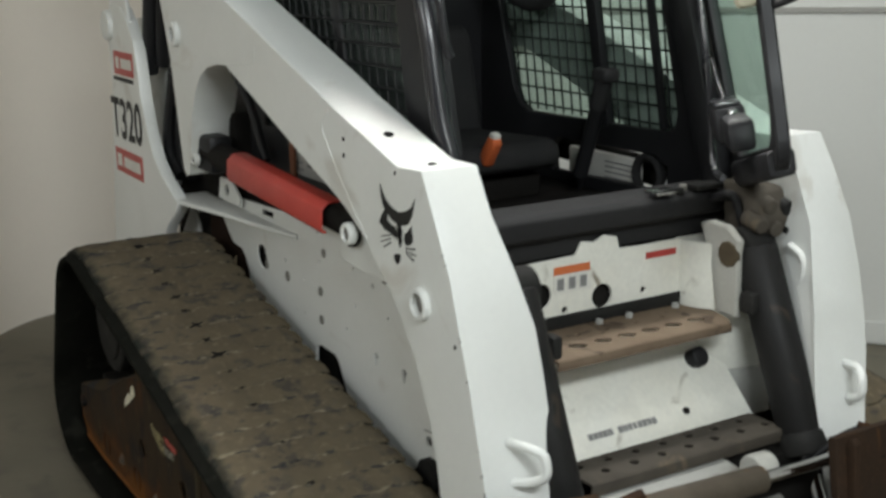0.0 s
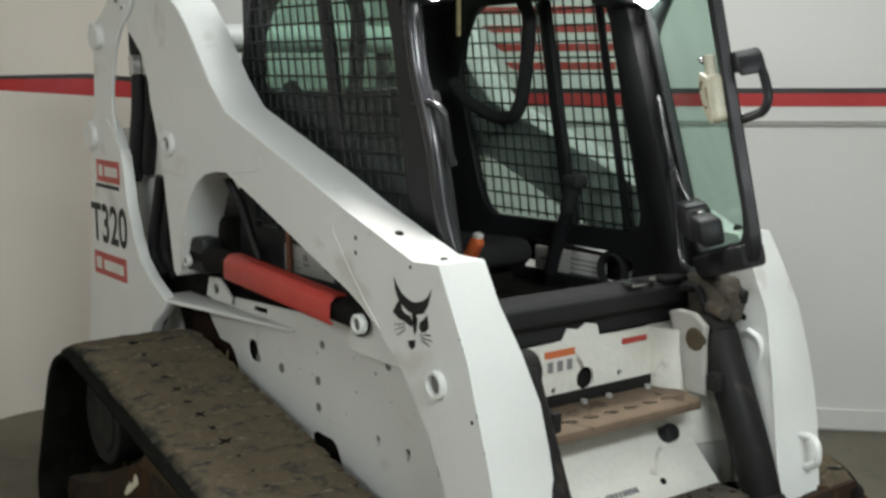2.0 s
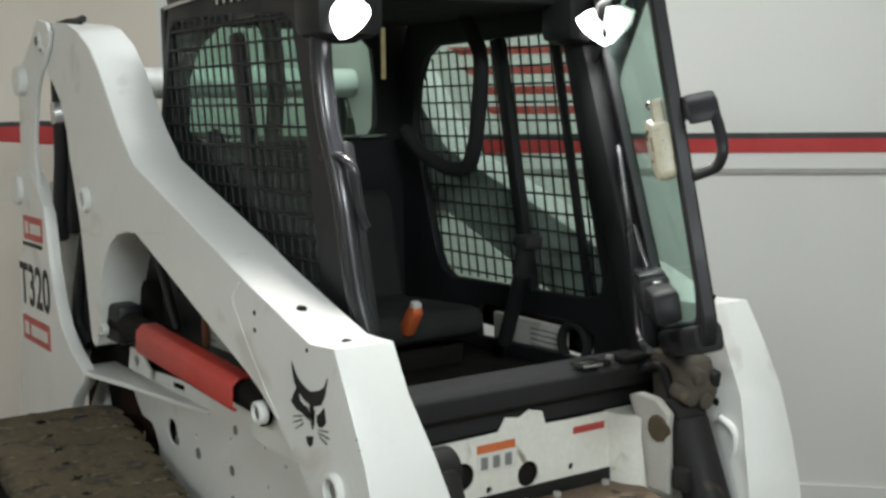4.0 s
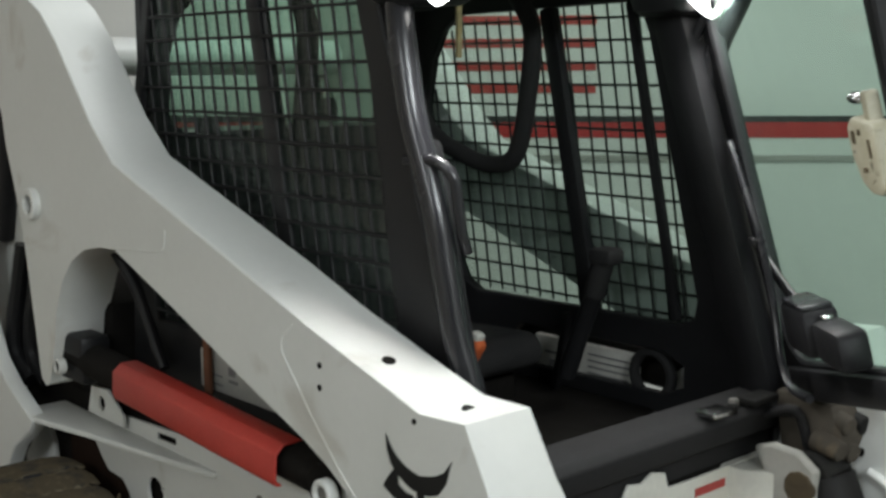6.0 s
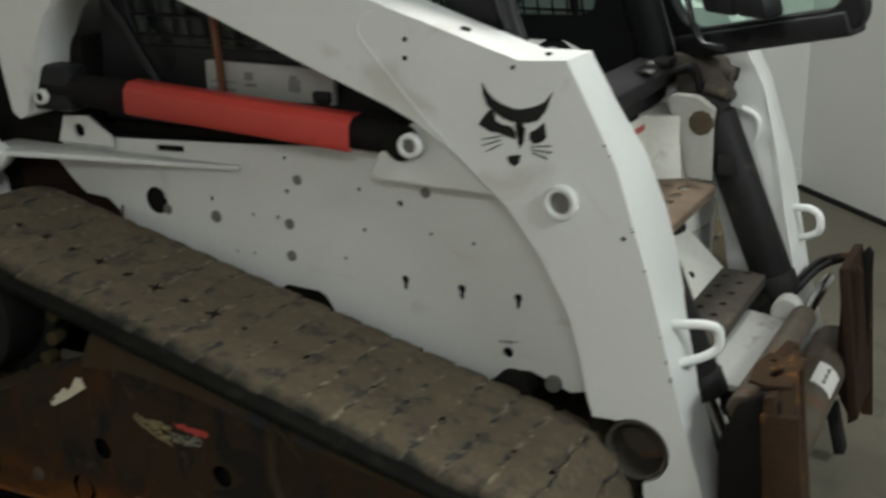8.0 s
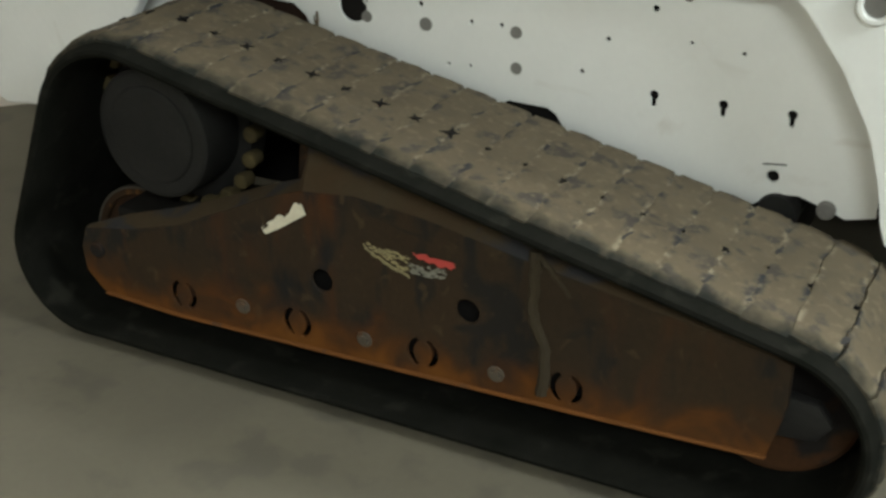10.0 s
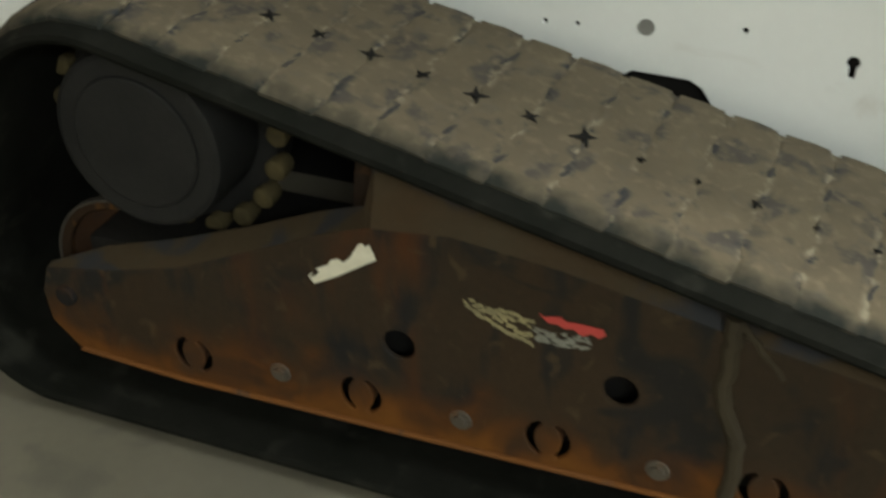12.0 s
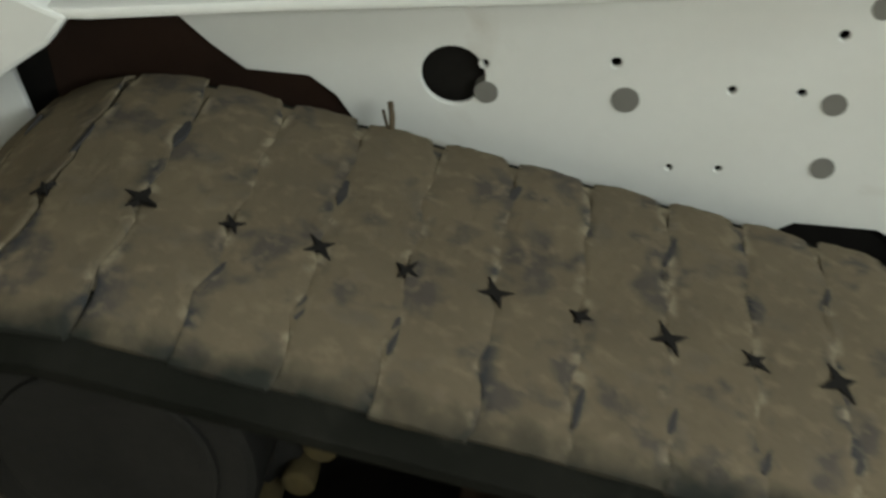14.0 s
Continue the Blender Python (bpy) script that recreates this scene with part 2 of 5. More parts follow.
STEP_DARK = mat("dirty_steel_step", (0.090, 0.078, 0.062), (0.045, 0.039, 0.033), 0.75, scale=9, amount=0.8, bump=0.3, dirt=(0.11, 0.088, 0.062), dirt_at=0.6, dirt_scale=12, spec=0.18)
TAN_STEEL = mat("tan_dirty_steel", (0.090, 0.074, 0.054), (0.055, 0.044, 0.033), 0.6, scale=8, bump=0.25, dirt=(0.10, 0.05, 0.022), dirt_at=0.58, dirt_scale=10, spec=0.3)
PALE = mat("grimy_pale_paint", (0.42, 0.42, 0.39), (0.36, 0.35, 0.31), 0.5, scale=6, bump=0.08, dirt=(0.24, 0.22, 0.18), dirt_at=0.6, dirt_scale=8)
RED = mat("red_paint", (0.52, 0.055, 0.04), (0.45, 0.045, 0.035), 0.42, scale=5, bump=0.05, dirt=(0.30, 0.05, 0.04), dirt_at=0.68)
DECAL_RED = mat("red_decal", (0.50, 0.06, 0.05), None, 0.4, bump=0)
DECAL_ORANGE = mat("orange_decal", (0.62, 0.16, 0.05), None, 0.4, bump=0)
DECAL_WHITE = mat("white_decal", (0.72, 0.71, 0.66), None, 0.4, bump=0)
DECAL_BLACK = mat("black_decal", (0.013, 0.013, 0.013), None, 0.5, bump=0, spec=0.25)
DECAL_GREY = mat("grey_print", (0.22, 0.22, 0.22), None, 0.5, bump=0)
PLUG = mat("plug_rubber", (0.21, 0.205, 0.185), (0.16, 0.155, 0.14), 0.6, scale=20, bump=0.05)
PAPER = mat("torn_paper", (0.70, 0.66, 0.52), (0.6, 0.56, 0.42), 0.8, scale=30, bump=0.1)
PAPER_YELLOW = mat("yellowed_paper", (0.32, 0.27, 0.125), (0.14, 0.12, 0.07), 0.8, scale=40, bump=0.1)
PAPER_GREY = mat("greyed_paper", (0.25, 0.25, 0.2), (0.12, 0.11, 0.09), 0.8, scale=40, bump=0.1)
RUST_DUSTY = mat("dusty_rusty_steel", (0.058, 0.048, 0.030), (0.062, 0.036, 0.018), 0.8, 0.05, scale=7, fine=80, amount=0.7, bump=0.3, dirt=(0.034, 0.034, 0.036), dirt_at=0.52, dirt_scale=5, spec=0.12)
# Also used on the corner fairing's lower band, where the grey holds shade.
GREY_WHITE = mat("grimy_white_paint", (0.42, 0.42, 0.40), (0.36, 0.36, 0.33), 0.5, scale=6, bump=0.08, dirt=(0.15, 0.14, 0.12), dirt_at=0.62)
BELT_DULL = mat("faded_orange", (0.19, 0.07, 0.03), (0.12, 0.045, 0.02), 0.7, bump=0.1)
CHROME = mat("chromed_rod", (0.6, 0.6, 0.6), (0.5, 0.5, 0.5), 0.2, 1.0, bump=0.02)
GREY = mat("grey_plate", (0.16, 0.155, 0.145), (0.22, 0.21, 0.19), 0.6, 0.2, scale=6, bump=0.2, dirt=(0.1, 0.08, 0.06))
CLOTH = mat("dark_vinyl", (0.018, 0.018, 0.019), (0.030, 0.029, 0.029), 0.85, scale=10, fine=200, bump=0.3, spec=0.25)
BELT = mat("orange_webbing", (0.62, 0.13, 0.03), (0.5, 0.1, 0.03), 0.7, bump=0.1)
BRASS = mat("yellow_zinc", (0.45, 0.40, 0.22), (0.6, 0.58, 0.45), 0.4, 0.5, bump=0.1)
LATCH = mat("worn_yellowed_plastic", (0.50, 0.48, 0.37), (0.34, 0.31, 0.21), 0.45, scale=30, fine=90, bump=0.1, dirt=(0.07, 0.06, 0.04), dirt_at=0.58, dirt_scale=40)
GLASS = glass_mat("green_glass", (0.84, 0.96, 0.90), 0.010)
SIDE_GLASS = glass_mat("dusty_green_glass", (0.74, 0.82, 0.775), 0.014)
LENS = glow_mat("lit_lens", (1.0, 0.98, 0.93), 14.0)
WALL = mat("painted_wall", (0.72, 0.72, 0.69), (0.68, 0.68, 0.64), 0.6, scale=1.2, fine=60, amount=0.6, bump=0.05, speck=0.06)
WALL_WARM = mat("cream_wall", (0.75, 0.69, 0.61), (0.72, 0.66, 0.58), 0.6, scale=1.2, fine=60, amount=0.6, bump=0.05, speck=0.06)
WALL_GREY = mat("grey_painted_wall", (0.34, 0.34, 0.33), (0.30, 0.30, 0.29), 0.6, scale=1.2, fine=60, amount=0.6, bump=0.05, speck=0.06)
STRIPE_RED = mat("red_stripe", (0.50, 0.03, 0.03), None, 0.5, bump=0)
STRIPE_BLACK = mat("black_stripe", (0.03, 0.03, 0.03), None, 0.5, bump=0)
TRIM = mat("grey_trim", (0.40, 0.39, 0.36), (0.34, 0.33, 0.3), 0.6)
CONCRETE = mat("sealed_concrete", (0.180, 0.162, 0.118), (0.118, 0.108, 0.083), 0.55, scale=2.6, fine=45, amount=1.0, bump=0.12, dirt=(0.120, 0.109, 0.084), dirt_at=0.55, dirt_scale=7.0, swirl=0.3, spec=0.25)
CEIL = mat("ceiling_paint", (0.34, 0.34, 0.33), None, 0.8)


# ---------------------------------------------------------------- mesh helpers
def part(name, bm, material, parent=None, label="", angle=35):
    """Links a bmesh (or a mesh) as one object under a thing or a part."""
    if isinstance(bm, bmesh.types.BMesh):
        bmesh.ops.recalc_face_normals(bm, faces=bm.faces)
        me = bpy.data.meshes.new(name)
        bm.to_mesh(me)
        bm.free()
    else:
        me = bm
    if len(me.materials):
        me.materials.clear()
    for m in material if isinstance(material, (list, tuple)) else [material]:
        me.materials.append(m)
    me.polygons.foreach_set("use_smooth", [True] * len(me.polygons))
    me.set_sharp_from_angle(angle=radians(angle))
    for p in me.polygons:
        if p.loop_total > 8:
            for k in p.loop_indices:
                me.edges[me.loops[k].edge_index].use_edge_sharp = True
    ob = new(name, me)
    ob.parent = parent
    if label:
        ob["label"] = label
    return ob


def thing(name, label, category, at=(0, 0, 0), group="", kind=""):
    ob = new(name)
    ob.location = at
    ob.empty_display_size = 0.1
    return tagged(ob, label, category, group, kind)


def join(*bms):
    out = bms[0]
    for b in bms[1:]:
        me = bpy.data.meshes.new("tmp")
        b.to_mesh(me)
        b.free()
        out.from_mesh(me)
        bpy.data.meshes.remove(me)
    return out


def bevelled(bm, r, seg=2, angle=30):
    if r:
        edges = [e for e in bm.edges if len(e.link_faces) == 2 and e.calc_face_angle(0) > radians(angle)]
        bmesh.ops.bevel(bm, geom=edges, offset=r, segments=seg, affect="EDGES", profile=0.5, clamp_overlap=True)
    return bm


def box(x0, x1, y0, y1, z0, z1, r=0.004):
    bm = bmesh.new()
    bmesh.ops.create_cube(bm, size=1)
    for v in bm.verts:
        v.co = ((x0 + x1) / 2 + v.co.x * (x1 - x0), (y0 + y1) / 2 + v.co.y * (y1 - y0), (z0 + z1) / 2 + v.co.z * (z1 - z0))
    return bevelled(bm, r)


def prism(poly, y0, y1, r=0.006, axis="y", seg=2):
    """A polygon in x, z drawn out along y (axis y), or in y, z along x, or in x, y along z."""
    bm = bmesh.new()
    to = {"y": lambda a, b, c: (a, c, b), "x": lambda a, b, c: (c, a, b), "z": lambda a, b, c: (a, b, c)}[axis]
    lo = [bm.verts.new(to(a, b, y0)) for a, b in poly]
    hi = [bm.verts.new(to(a, b, y1)) for a, b in poly]
    bm.faces.new(lo), bm.faces.new(hi[::-1])
    for i in range(len(poly)):
        j = (i + 1) % len(poly)
        bm.faces.new((lo[i], hi[i], hi[j], lo[j]))
    bmesh.ops.recalc_face_normals(bm, faces=bm.faces)
    return bevelled(bm, r, seg)


def rod(a, b, r, r2=None, seg=20, bev=0.0):
    a, b = Vector(a), Vector(b)
    bm = bmesh.new()
    bmesh.ops.create_cone(bm, cap_ends=True, segments=seg, radius1=r, radius2=r if r2 is None else r2, depth=(b - a).length)
    m = Matrix.Translation((a + b) / 2) @ (b - a).to_track_quat("Z", "Y").to_matrix().to_4x4()
    bmesh.ops.transform(bm, matrix=m, verts=bm.verts)
    return bevelled(bm, bev, 2, 50)


def beam(a, b, w, d, r=0.006, up=(0, 0, 1)):
    """A square bar from a to b; w across up, d along up."""
    a, b = Vector(a), Vector(b)
    z = (b - a).normalized()
    x = Vector(up).cross(z).normalized()
    y = z.cross(x)
    m = Matrix((x, y, z)).transposed().to_4x4()
    bm = bmesh.new()
    bmesh.ops.create_cube(bm, size=1)
    bmesh.ops.transform(bm, matrix=Matrix.Translation((a + b) / 2) @ m @ Matrix.Diagonal((w, d, (b - a).length, 1)), verts=bm.verts)
    return bevelled(bm, r)


def tube(points, r, seg=10, round_=0.0, steps=5):
    """A bent round bar through points; corners rounded by round_."""
    pts = [Vector(p) for p in points]
    if round_:
        out = [pts[0]]
        for p, q, s in zip(pts, pts[1:], pts[2:]):
            d = min(round_, (p - q).length * 0.45, (s - q).length * 0.45)
            u, v = q + (p - q).normalized() * d, q + (s - q).normalized() * d
            out += [(1 - k) ** 2 * u + 2 * k * (1 - k) * q + k * k * v for k in [i / steps for i in range(steps + 1)]]
        pts = out + [pts[-1]]
    bm = bmesh.new()
    rings = []
    ref = Vector((0.13, 0.21, 0.97))
    for i, p in enumerate(pts):
        t = (pts[min(i + 1, len(pts) - 1)] - pts[max(i - 1, 0)]).normalized()
        x = ref.cross(t).normalized()
        y = t.cross(x)
        ref = y
        rings.append([bm.verts.new(p + r * (math.cos(a) * x + math.sin(a) * y)) for a in [math.tau * k / seg for k in range(seg)]])
    for a, b in zip(rings, rings[1:]):
        for k in range(seg):
            bm.faces.new((a[k], a[(k + 1) % seg], b[(k + 1) % seg], b[k]))
    bm.faces.new(rings[0][::-1]), bm.faces.new(rings[-1])
    return bm


def ring(cx, cz, r, n=28, a0=0.0):
    return [(cx + r * math.cos(a0 + math.tau * k / n), cz + r * math.sin(a0 + math.tau * k / n)) for k in range(n)]


def plate(outline, holes, y0, y1, bevel=0.002, axis="y"):
    """A flat plate in the x, z plane with holes cut through, from y0 to y1."""
    cu = bpy.data.curves.new("plate", "CURVE")
    cu.dimensions, cu.fill_mode, cu.extrude, cu.bevel_depth, cu.offset, cu.bevel_resolution = "2D", "BOTH", abs(y1 - y0) / 2 - bevel, bevel, -bevel, 0
    for loop in [outline, *holes]:
        sp = cu.splines.new("POLY")
        sp.points.add(len(loop) - 1)
        for p, (a, b) in zip(sp.points, loop):
            p.co = (a, b, 0, 1)
        sp.use_cyclic_u = True
    ob = bpy.data.objects.new("plate", cu)
    me = bpy.data.meshes.new_from_object(ob)
    bpy.data.objects.remove(ob)
    mid = (y0 + y1) / 2
    m = {"y": Matrix(((1, 0, 0, 0), (0, 0, 1, mid), (0, 1, 0, 0), (0, 0, 0, 1))),
         "x": Matrix(((0, 0, 1, mid), (1, 0, 0, 0), (0, 1, 0, 0), (0, 0, 0, 1))),
         "z": Matrix(((1, 0, 0, 0), (0, 1, 0, 0), (0, 0, 1, mid), (0, 0, 0, 1)))}[axis]
    bm = bmesh.new()
    bm.from_mesh(me)
    bpy.data.meshes.remove(me)
    bmesh.ops.transform(bm, matrix=m, verts=bm.verts)
    bmesh.ops.remove_doubles(bm, verts=bm.verts, dist=0.0001)
    return bm


def geo_inside(p, poly):
    """Whether a point lies in a polygon."""
    hit, (x, z) = False, p
    for (x0, z0), (x1, z1) in zip(poly, poly[1:] + poly[:1]):
        if (z0 > z) != (z1 > z) and x < (x1 - x0) * (z - z0) / (z1 - z0) + x0:
            hit = not hit
    return hit


def mirrored(bm):
    """The same mesh on the loader's other side."""
    c = bm.copy()
    bmesh.ops.transform(c, matrix=Matrix.Diagonal((1, -1, 1, 1)), verts=c.verts)
    bmesh.ops.reverse_faces(c, faces=c.faces)
    return c


def placed(bm, m):
    bmesh.ops.transform(bm, matrix=m, verts=bm.verts)
    return bm


# ---------------------------------------------------------------- the room
U0, U1, V0, V1, H = -2.43, 2.71, -7.0, 1.80, 3.4


def room_box(u0, u1, v0, v1, z0, z1):
    bm = box(u0, u1, v0, v1, z0, z1, 0)
    for v in bm.verts:
        v.co = room(*v.co)
    return bm


tagged(part("floor", room_box(U0 - 0.2, U1 + 0.2, V0 - 0.2, V1 + 0.2, FLOOR - 0.1, FLOOR), CONCRETE), "stained sealed concrete floor", "floor", kind="structure")
tagged(part("ceiling", room_box(U0 - 0.2, U1 + 0.2, V0 - 0.2, V1 + 0.2, H, H + 0.1), CEIL), "plain painted ceiling", "ceiling", kind="structure")
wall_a = tagged(part("wall_north", room_box(U0 + 1.0, U1 + 0.15, V1, V1 + 0.15, FLOOR, H), WALL), "white painted wall with a red and black stripe", "wall", kind="structure")
R = 0.6
ARC = [(U0 + R - R * math.sin(a), V1 - R + R * math.cos(a)) for a in np.linspace(0, math.pi / 2, 17)]
ARC2 = [(U0 + R - (R + 0.15) * math.sin(a), V1 - R + (R + 0.15) * math.cos(a)) for a in np.linspace(0, math.pi / 2, 17)]
bm = prism([(U0 + 1.0, V1), *ARC, (U0, V0), (U0 - 0.15, V0), *ARC2[::-1], (U0 + 1.0, V1 + 0.15)], FLOOR, H, 0, "z")
for v in bm.verts:
    v.co = room(*v.co)
wall_b = tagged(part("wall_west", bm, WALL_WARM), "cream wall with a rounded corner and tapering stripe", "wall", kind="structure")
tagged(part("wall_east", room_box(U1, U1 + 0.15, V0, V1, FLOOR, H), WALL), "white painted wall", "wall", kind="structure")
tagged(part("wall_south", room_box(U0, U1, V0 - 0.15, V0, FLOOR, H), WALL_GREY), "plain grey painted wall", "wall", kind="structure")


def on_wall(poly, wall, thick=0.004):
    """A flat painted shape on the striped wall (a) or the cream wall (b); poly runs along the wall and up."""
    bm = prism(poly, -thick, 0, 0)
    for v in bm.verts:
        a, t, z = v.co
        v.co = room(a, V1 + t, z) if wall == "a" else room(U0 - t, a, z)
    return bm




def along(d, off):
    """A plan point at a distance d along the striped wall from its far end, round the corner, off the wall by off."""
    straight, bend = U1 - U0 - R, R * math.pi / 2
    if d < straight:
        return U1 - d, V1 - off
    if d < straight + bend:
        a = (d - straight) / R
        return U0 + R - (R - off) * math.sin(a), V1 - R + (R - off) * math.cos(a)
    return U0 + off, V1 - R - (d - straight - bend)


def stripe(d0, d1, low, high, material, wall, label):
    """A painted band whose lower and upper edges run through (distance, height) points."""
    bm = bmesh.new()
    ds = np.linspace(d0, d1, 40)
    rows = [[bm.verts.new(room(*along(d, off), np.interp(d, *zip(*line)))) for d in ds] for off, line in ((0.004, low), (0.004, high), (0.0, high), (0.0, low))]
    for a, b in zip(rows, rows[1:] + rows[:1]):
        for k in range(len(ds) - 1):
            bm.faces.new((a[k], a[k + 1], b[k + 1], b[k]))
    return part("stripe", bm, material, wall, label)


LOW, MID, HIGH = [(0, 1.463), (3.71, 1.465), (4.71, 1.515), (5.14, 1.548), (5.83, 1.600)], [(0, 1.522), (3.71, 1.522), (4.71, 1.598), (5.14, 1.600), (5.83, 1.603)], [(0, 1.545), (3.71, 1.547), (4.71, 1.622), (5.83, 1.607)]
for d0, d1, wall in ((0, U1 - U0 - 1.0, wall_a), (U1 - U0 - 1.0, 5.83, wall_b)):
    stripe(d0, d1, LOW, MID, STRIPE_RED, wall, "painted red stripe")
    stripe(d0, d1, MID, HIGH, STRIPE_BLACK, wall, "painted black stripe")
for k, left in enumerate((0.10, 0.05, 0.0, -0.05, -0.10)):
    part("bar", on_wall([(left, 1.632 + 0.085 * k), (0.57, 1.632 + 0.085 * k), (0.57, 1.666 + 0.085 * k), (left - 0.05, 1.666 + 0.085 * k)], "a"), DECAL_RED, wall_a, "painted red bar")
part("rail", room_box(-1.2, U1, V1 - 0.012, V1, 1.378, 1.398), TRIM, wall_a, "thin grey rail")
tagged(part("baseboard", room_box(U0 + 1.0, U1, V1 - 0.014, V1, FLOOR + 0.012, 0.055), WALL), "white painted baseboard", "baseboard", kind="structure")
tagged(part("baseboard", room_box(U1 - 0.02, U1, V0, V1 - 0.014, FLOOR, FLOOR + 0.022), DARK_STEEL), "low dark grimy base strip", "baseboard", kind="structure")

# ---------------------------------------------------------------- the loader
loader = thing("compact_track_loader", "white compact track loader with black cab, dusty rubber tracks, open door", "track loader", (0, 0, FLOOR))
LOCAL = Matrix.Translation((0, 0, -FLOOR))


def lpart(name, bm, material, parent=None, label="", angle=35):
    """A part of the loader; parts are modelled in place, so the loader's own height is taken off again."""
    ob = part(name, bm, material, parent or loader, label, angle)
    if parent is None:
        ob.matrix_parent_inverse = LOCAL
    return ob


def lboth(name, bm, material, parent=None, label=""):
    c = mirrored(bm)
    return lpart(name, bm, material, parent, label), lpart(name, c, material, parent, label)



# lift arms: one bent box each, outline in x, z; the top slopes outwards near the front
# front edge of an arm from its foot up: x, z, and how far its inner edge stands ahead and inward
FRONT = [(1.205, 0.22, 0.0, 0.015), (1.168, 0.34, -0.008, 0.030), (1.128, 0.468, -0.006, 0.044), (1.099, 0.57, -0.002, 0.047), (1.075, 0.657, 0.0, 0.047), (1.049, 0.753, 0.006, 0.045), (1.012, 0.86, 0.013, 0.042),
         (0.972, 0.983, 0.012, 0.016), (0.914, 1.094, 0.004, 0.0)]
ARM = [(-0.70, 0.965), (-0.675, 0.948), (-0.648, 0.962), (-0.604, 1.083), (-0.590, 1.15), (-0.55, 1.225), (-0.49, 1.285), (-0.42, 1.318), (-0.34, 1.333), (-0.27, 1.335),
       (-0.05, 1.255), (0.234, 1.147), (0.44, 1.072), (0.51, 1.04), (0.60, 0.985), (0.728, 0.877), (0.809, 0.77), (0.875, 0.65), (0.905, 0.55), (0.920, 0.467), (0.935, 0.425),
       *[(1.032 + 0.076 * math.cos(a), 0.362 + 0.076 * math.sin(a)) for a in np.linspace(2.1, -1.3, 18)], (1.06, 0.22), (1.11, 0.165), (1.14, 0.125), (1.185, 0.112), (1.22, 0.135), *[(x, z) for x, z, *_ in FRONT], (0.86, 1.195), (0.755, 1.230), (0.60, 1.278), (0.44, 1.332), (0.284, 1.390), (-0.26, 1.572), (-0.36, 1.635),
       (-0.52, 1.80), (-0.60, 1.87), (-0.70, 1.92), (-0.80, 1.94), (-0.98, 1.955), (-1.04, 1.95), (-1.05, 1.88), (-1.035, 1.80), (-0.965, 1.750), (-0.905, 1.702), (-0.858, 1.61), (-0.845, 1.54), (-0.81, 1.45), (-0.765, 1.32)]
bm = prism(ARM, -0.595, -0.455, 0)
for v in bm.verts:
    lead, inward = next(((a, b) for x, z, a, b in FRONT if v.co.y > -0.5 and abs(v.co.x - x) < 1e-5 and abs(v.co.z - z) < 1e-5), (0.0, 0.0))
    v.co.x, v.co.y = v.co.x + lead, v.co.y + inward
TOP = [(0.755, 1.230), (0.60, 1.278), (0.44, 1.332), (0.284, 1.390), (-0.26, 1.572), (-0.36, 1.635), (-0.52, 1.80), (-0.60, 1.87), (-0.70, 1.92)]
on_top = {v for v in bm.verts if any(abs(v.co.x - a) < 1e-4 and abs(v.co.z - b) < 1e-4 for a, b in TOP)}
for v in on_top:
    v.co.z -= 0.036 if v.co.x > -0.3 else 0.015 if v.co.x > -0.5 else 0.0
    if v.co.y < -0.5:
        v.co.z -= 0.010 if v.co.x < 0.5 else 0.005
along_top = [e for e in bm.edges if e.verts[0] in on_top and e.verts[1] in on_top and abs(e.verts[0].co.y - e.verts[1].co.y) < 1e-4]
sharp = [e for e in along_top if min(v.co.x for v in e.verts) > 0.4]
bmesh.ops.bevel(bm, geom=[e for e in along_top if e not in sharp], offset=0.020, segments=4, affect="EDGES", profile=0.5, clamp_overlap=True)
arms = lboth("lift_arm", bevelled(bm, 0.006, 2, 40), WHITE, label="white painted bent steel lift arm")


def left_shift(p):
    """The left arm's front stands a little further forward and inward than a true mirror image, and its foot leans inward."""
    k = min(max((p.x - 0.2) / 0.5, 0.0), 1.0)
    low = min(max((0.85 - p.z) / 0.30, 0.0), 1.0) * min(max((p.x - 0.85) / 0.1, 0.0), 1.0)
    foot = min(max((0.62 - p.z) / 0.20, 0.0), 1.0) * (p.x > 1.05 and p.y > 0.55)
    return Vector((0.050 * k, -0.030 * k - 0.040 * low - 0.045 * foot, 0.0))


def fit_arm(ob, s):
    """Sets a part of the left arm (s below zero) where that arm stands."""
    if s < 0:
        for v in ob.data.vertices:
            v.co += left_shift(v.co)
    return ob


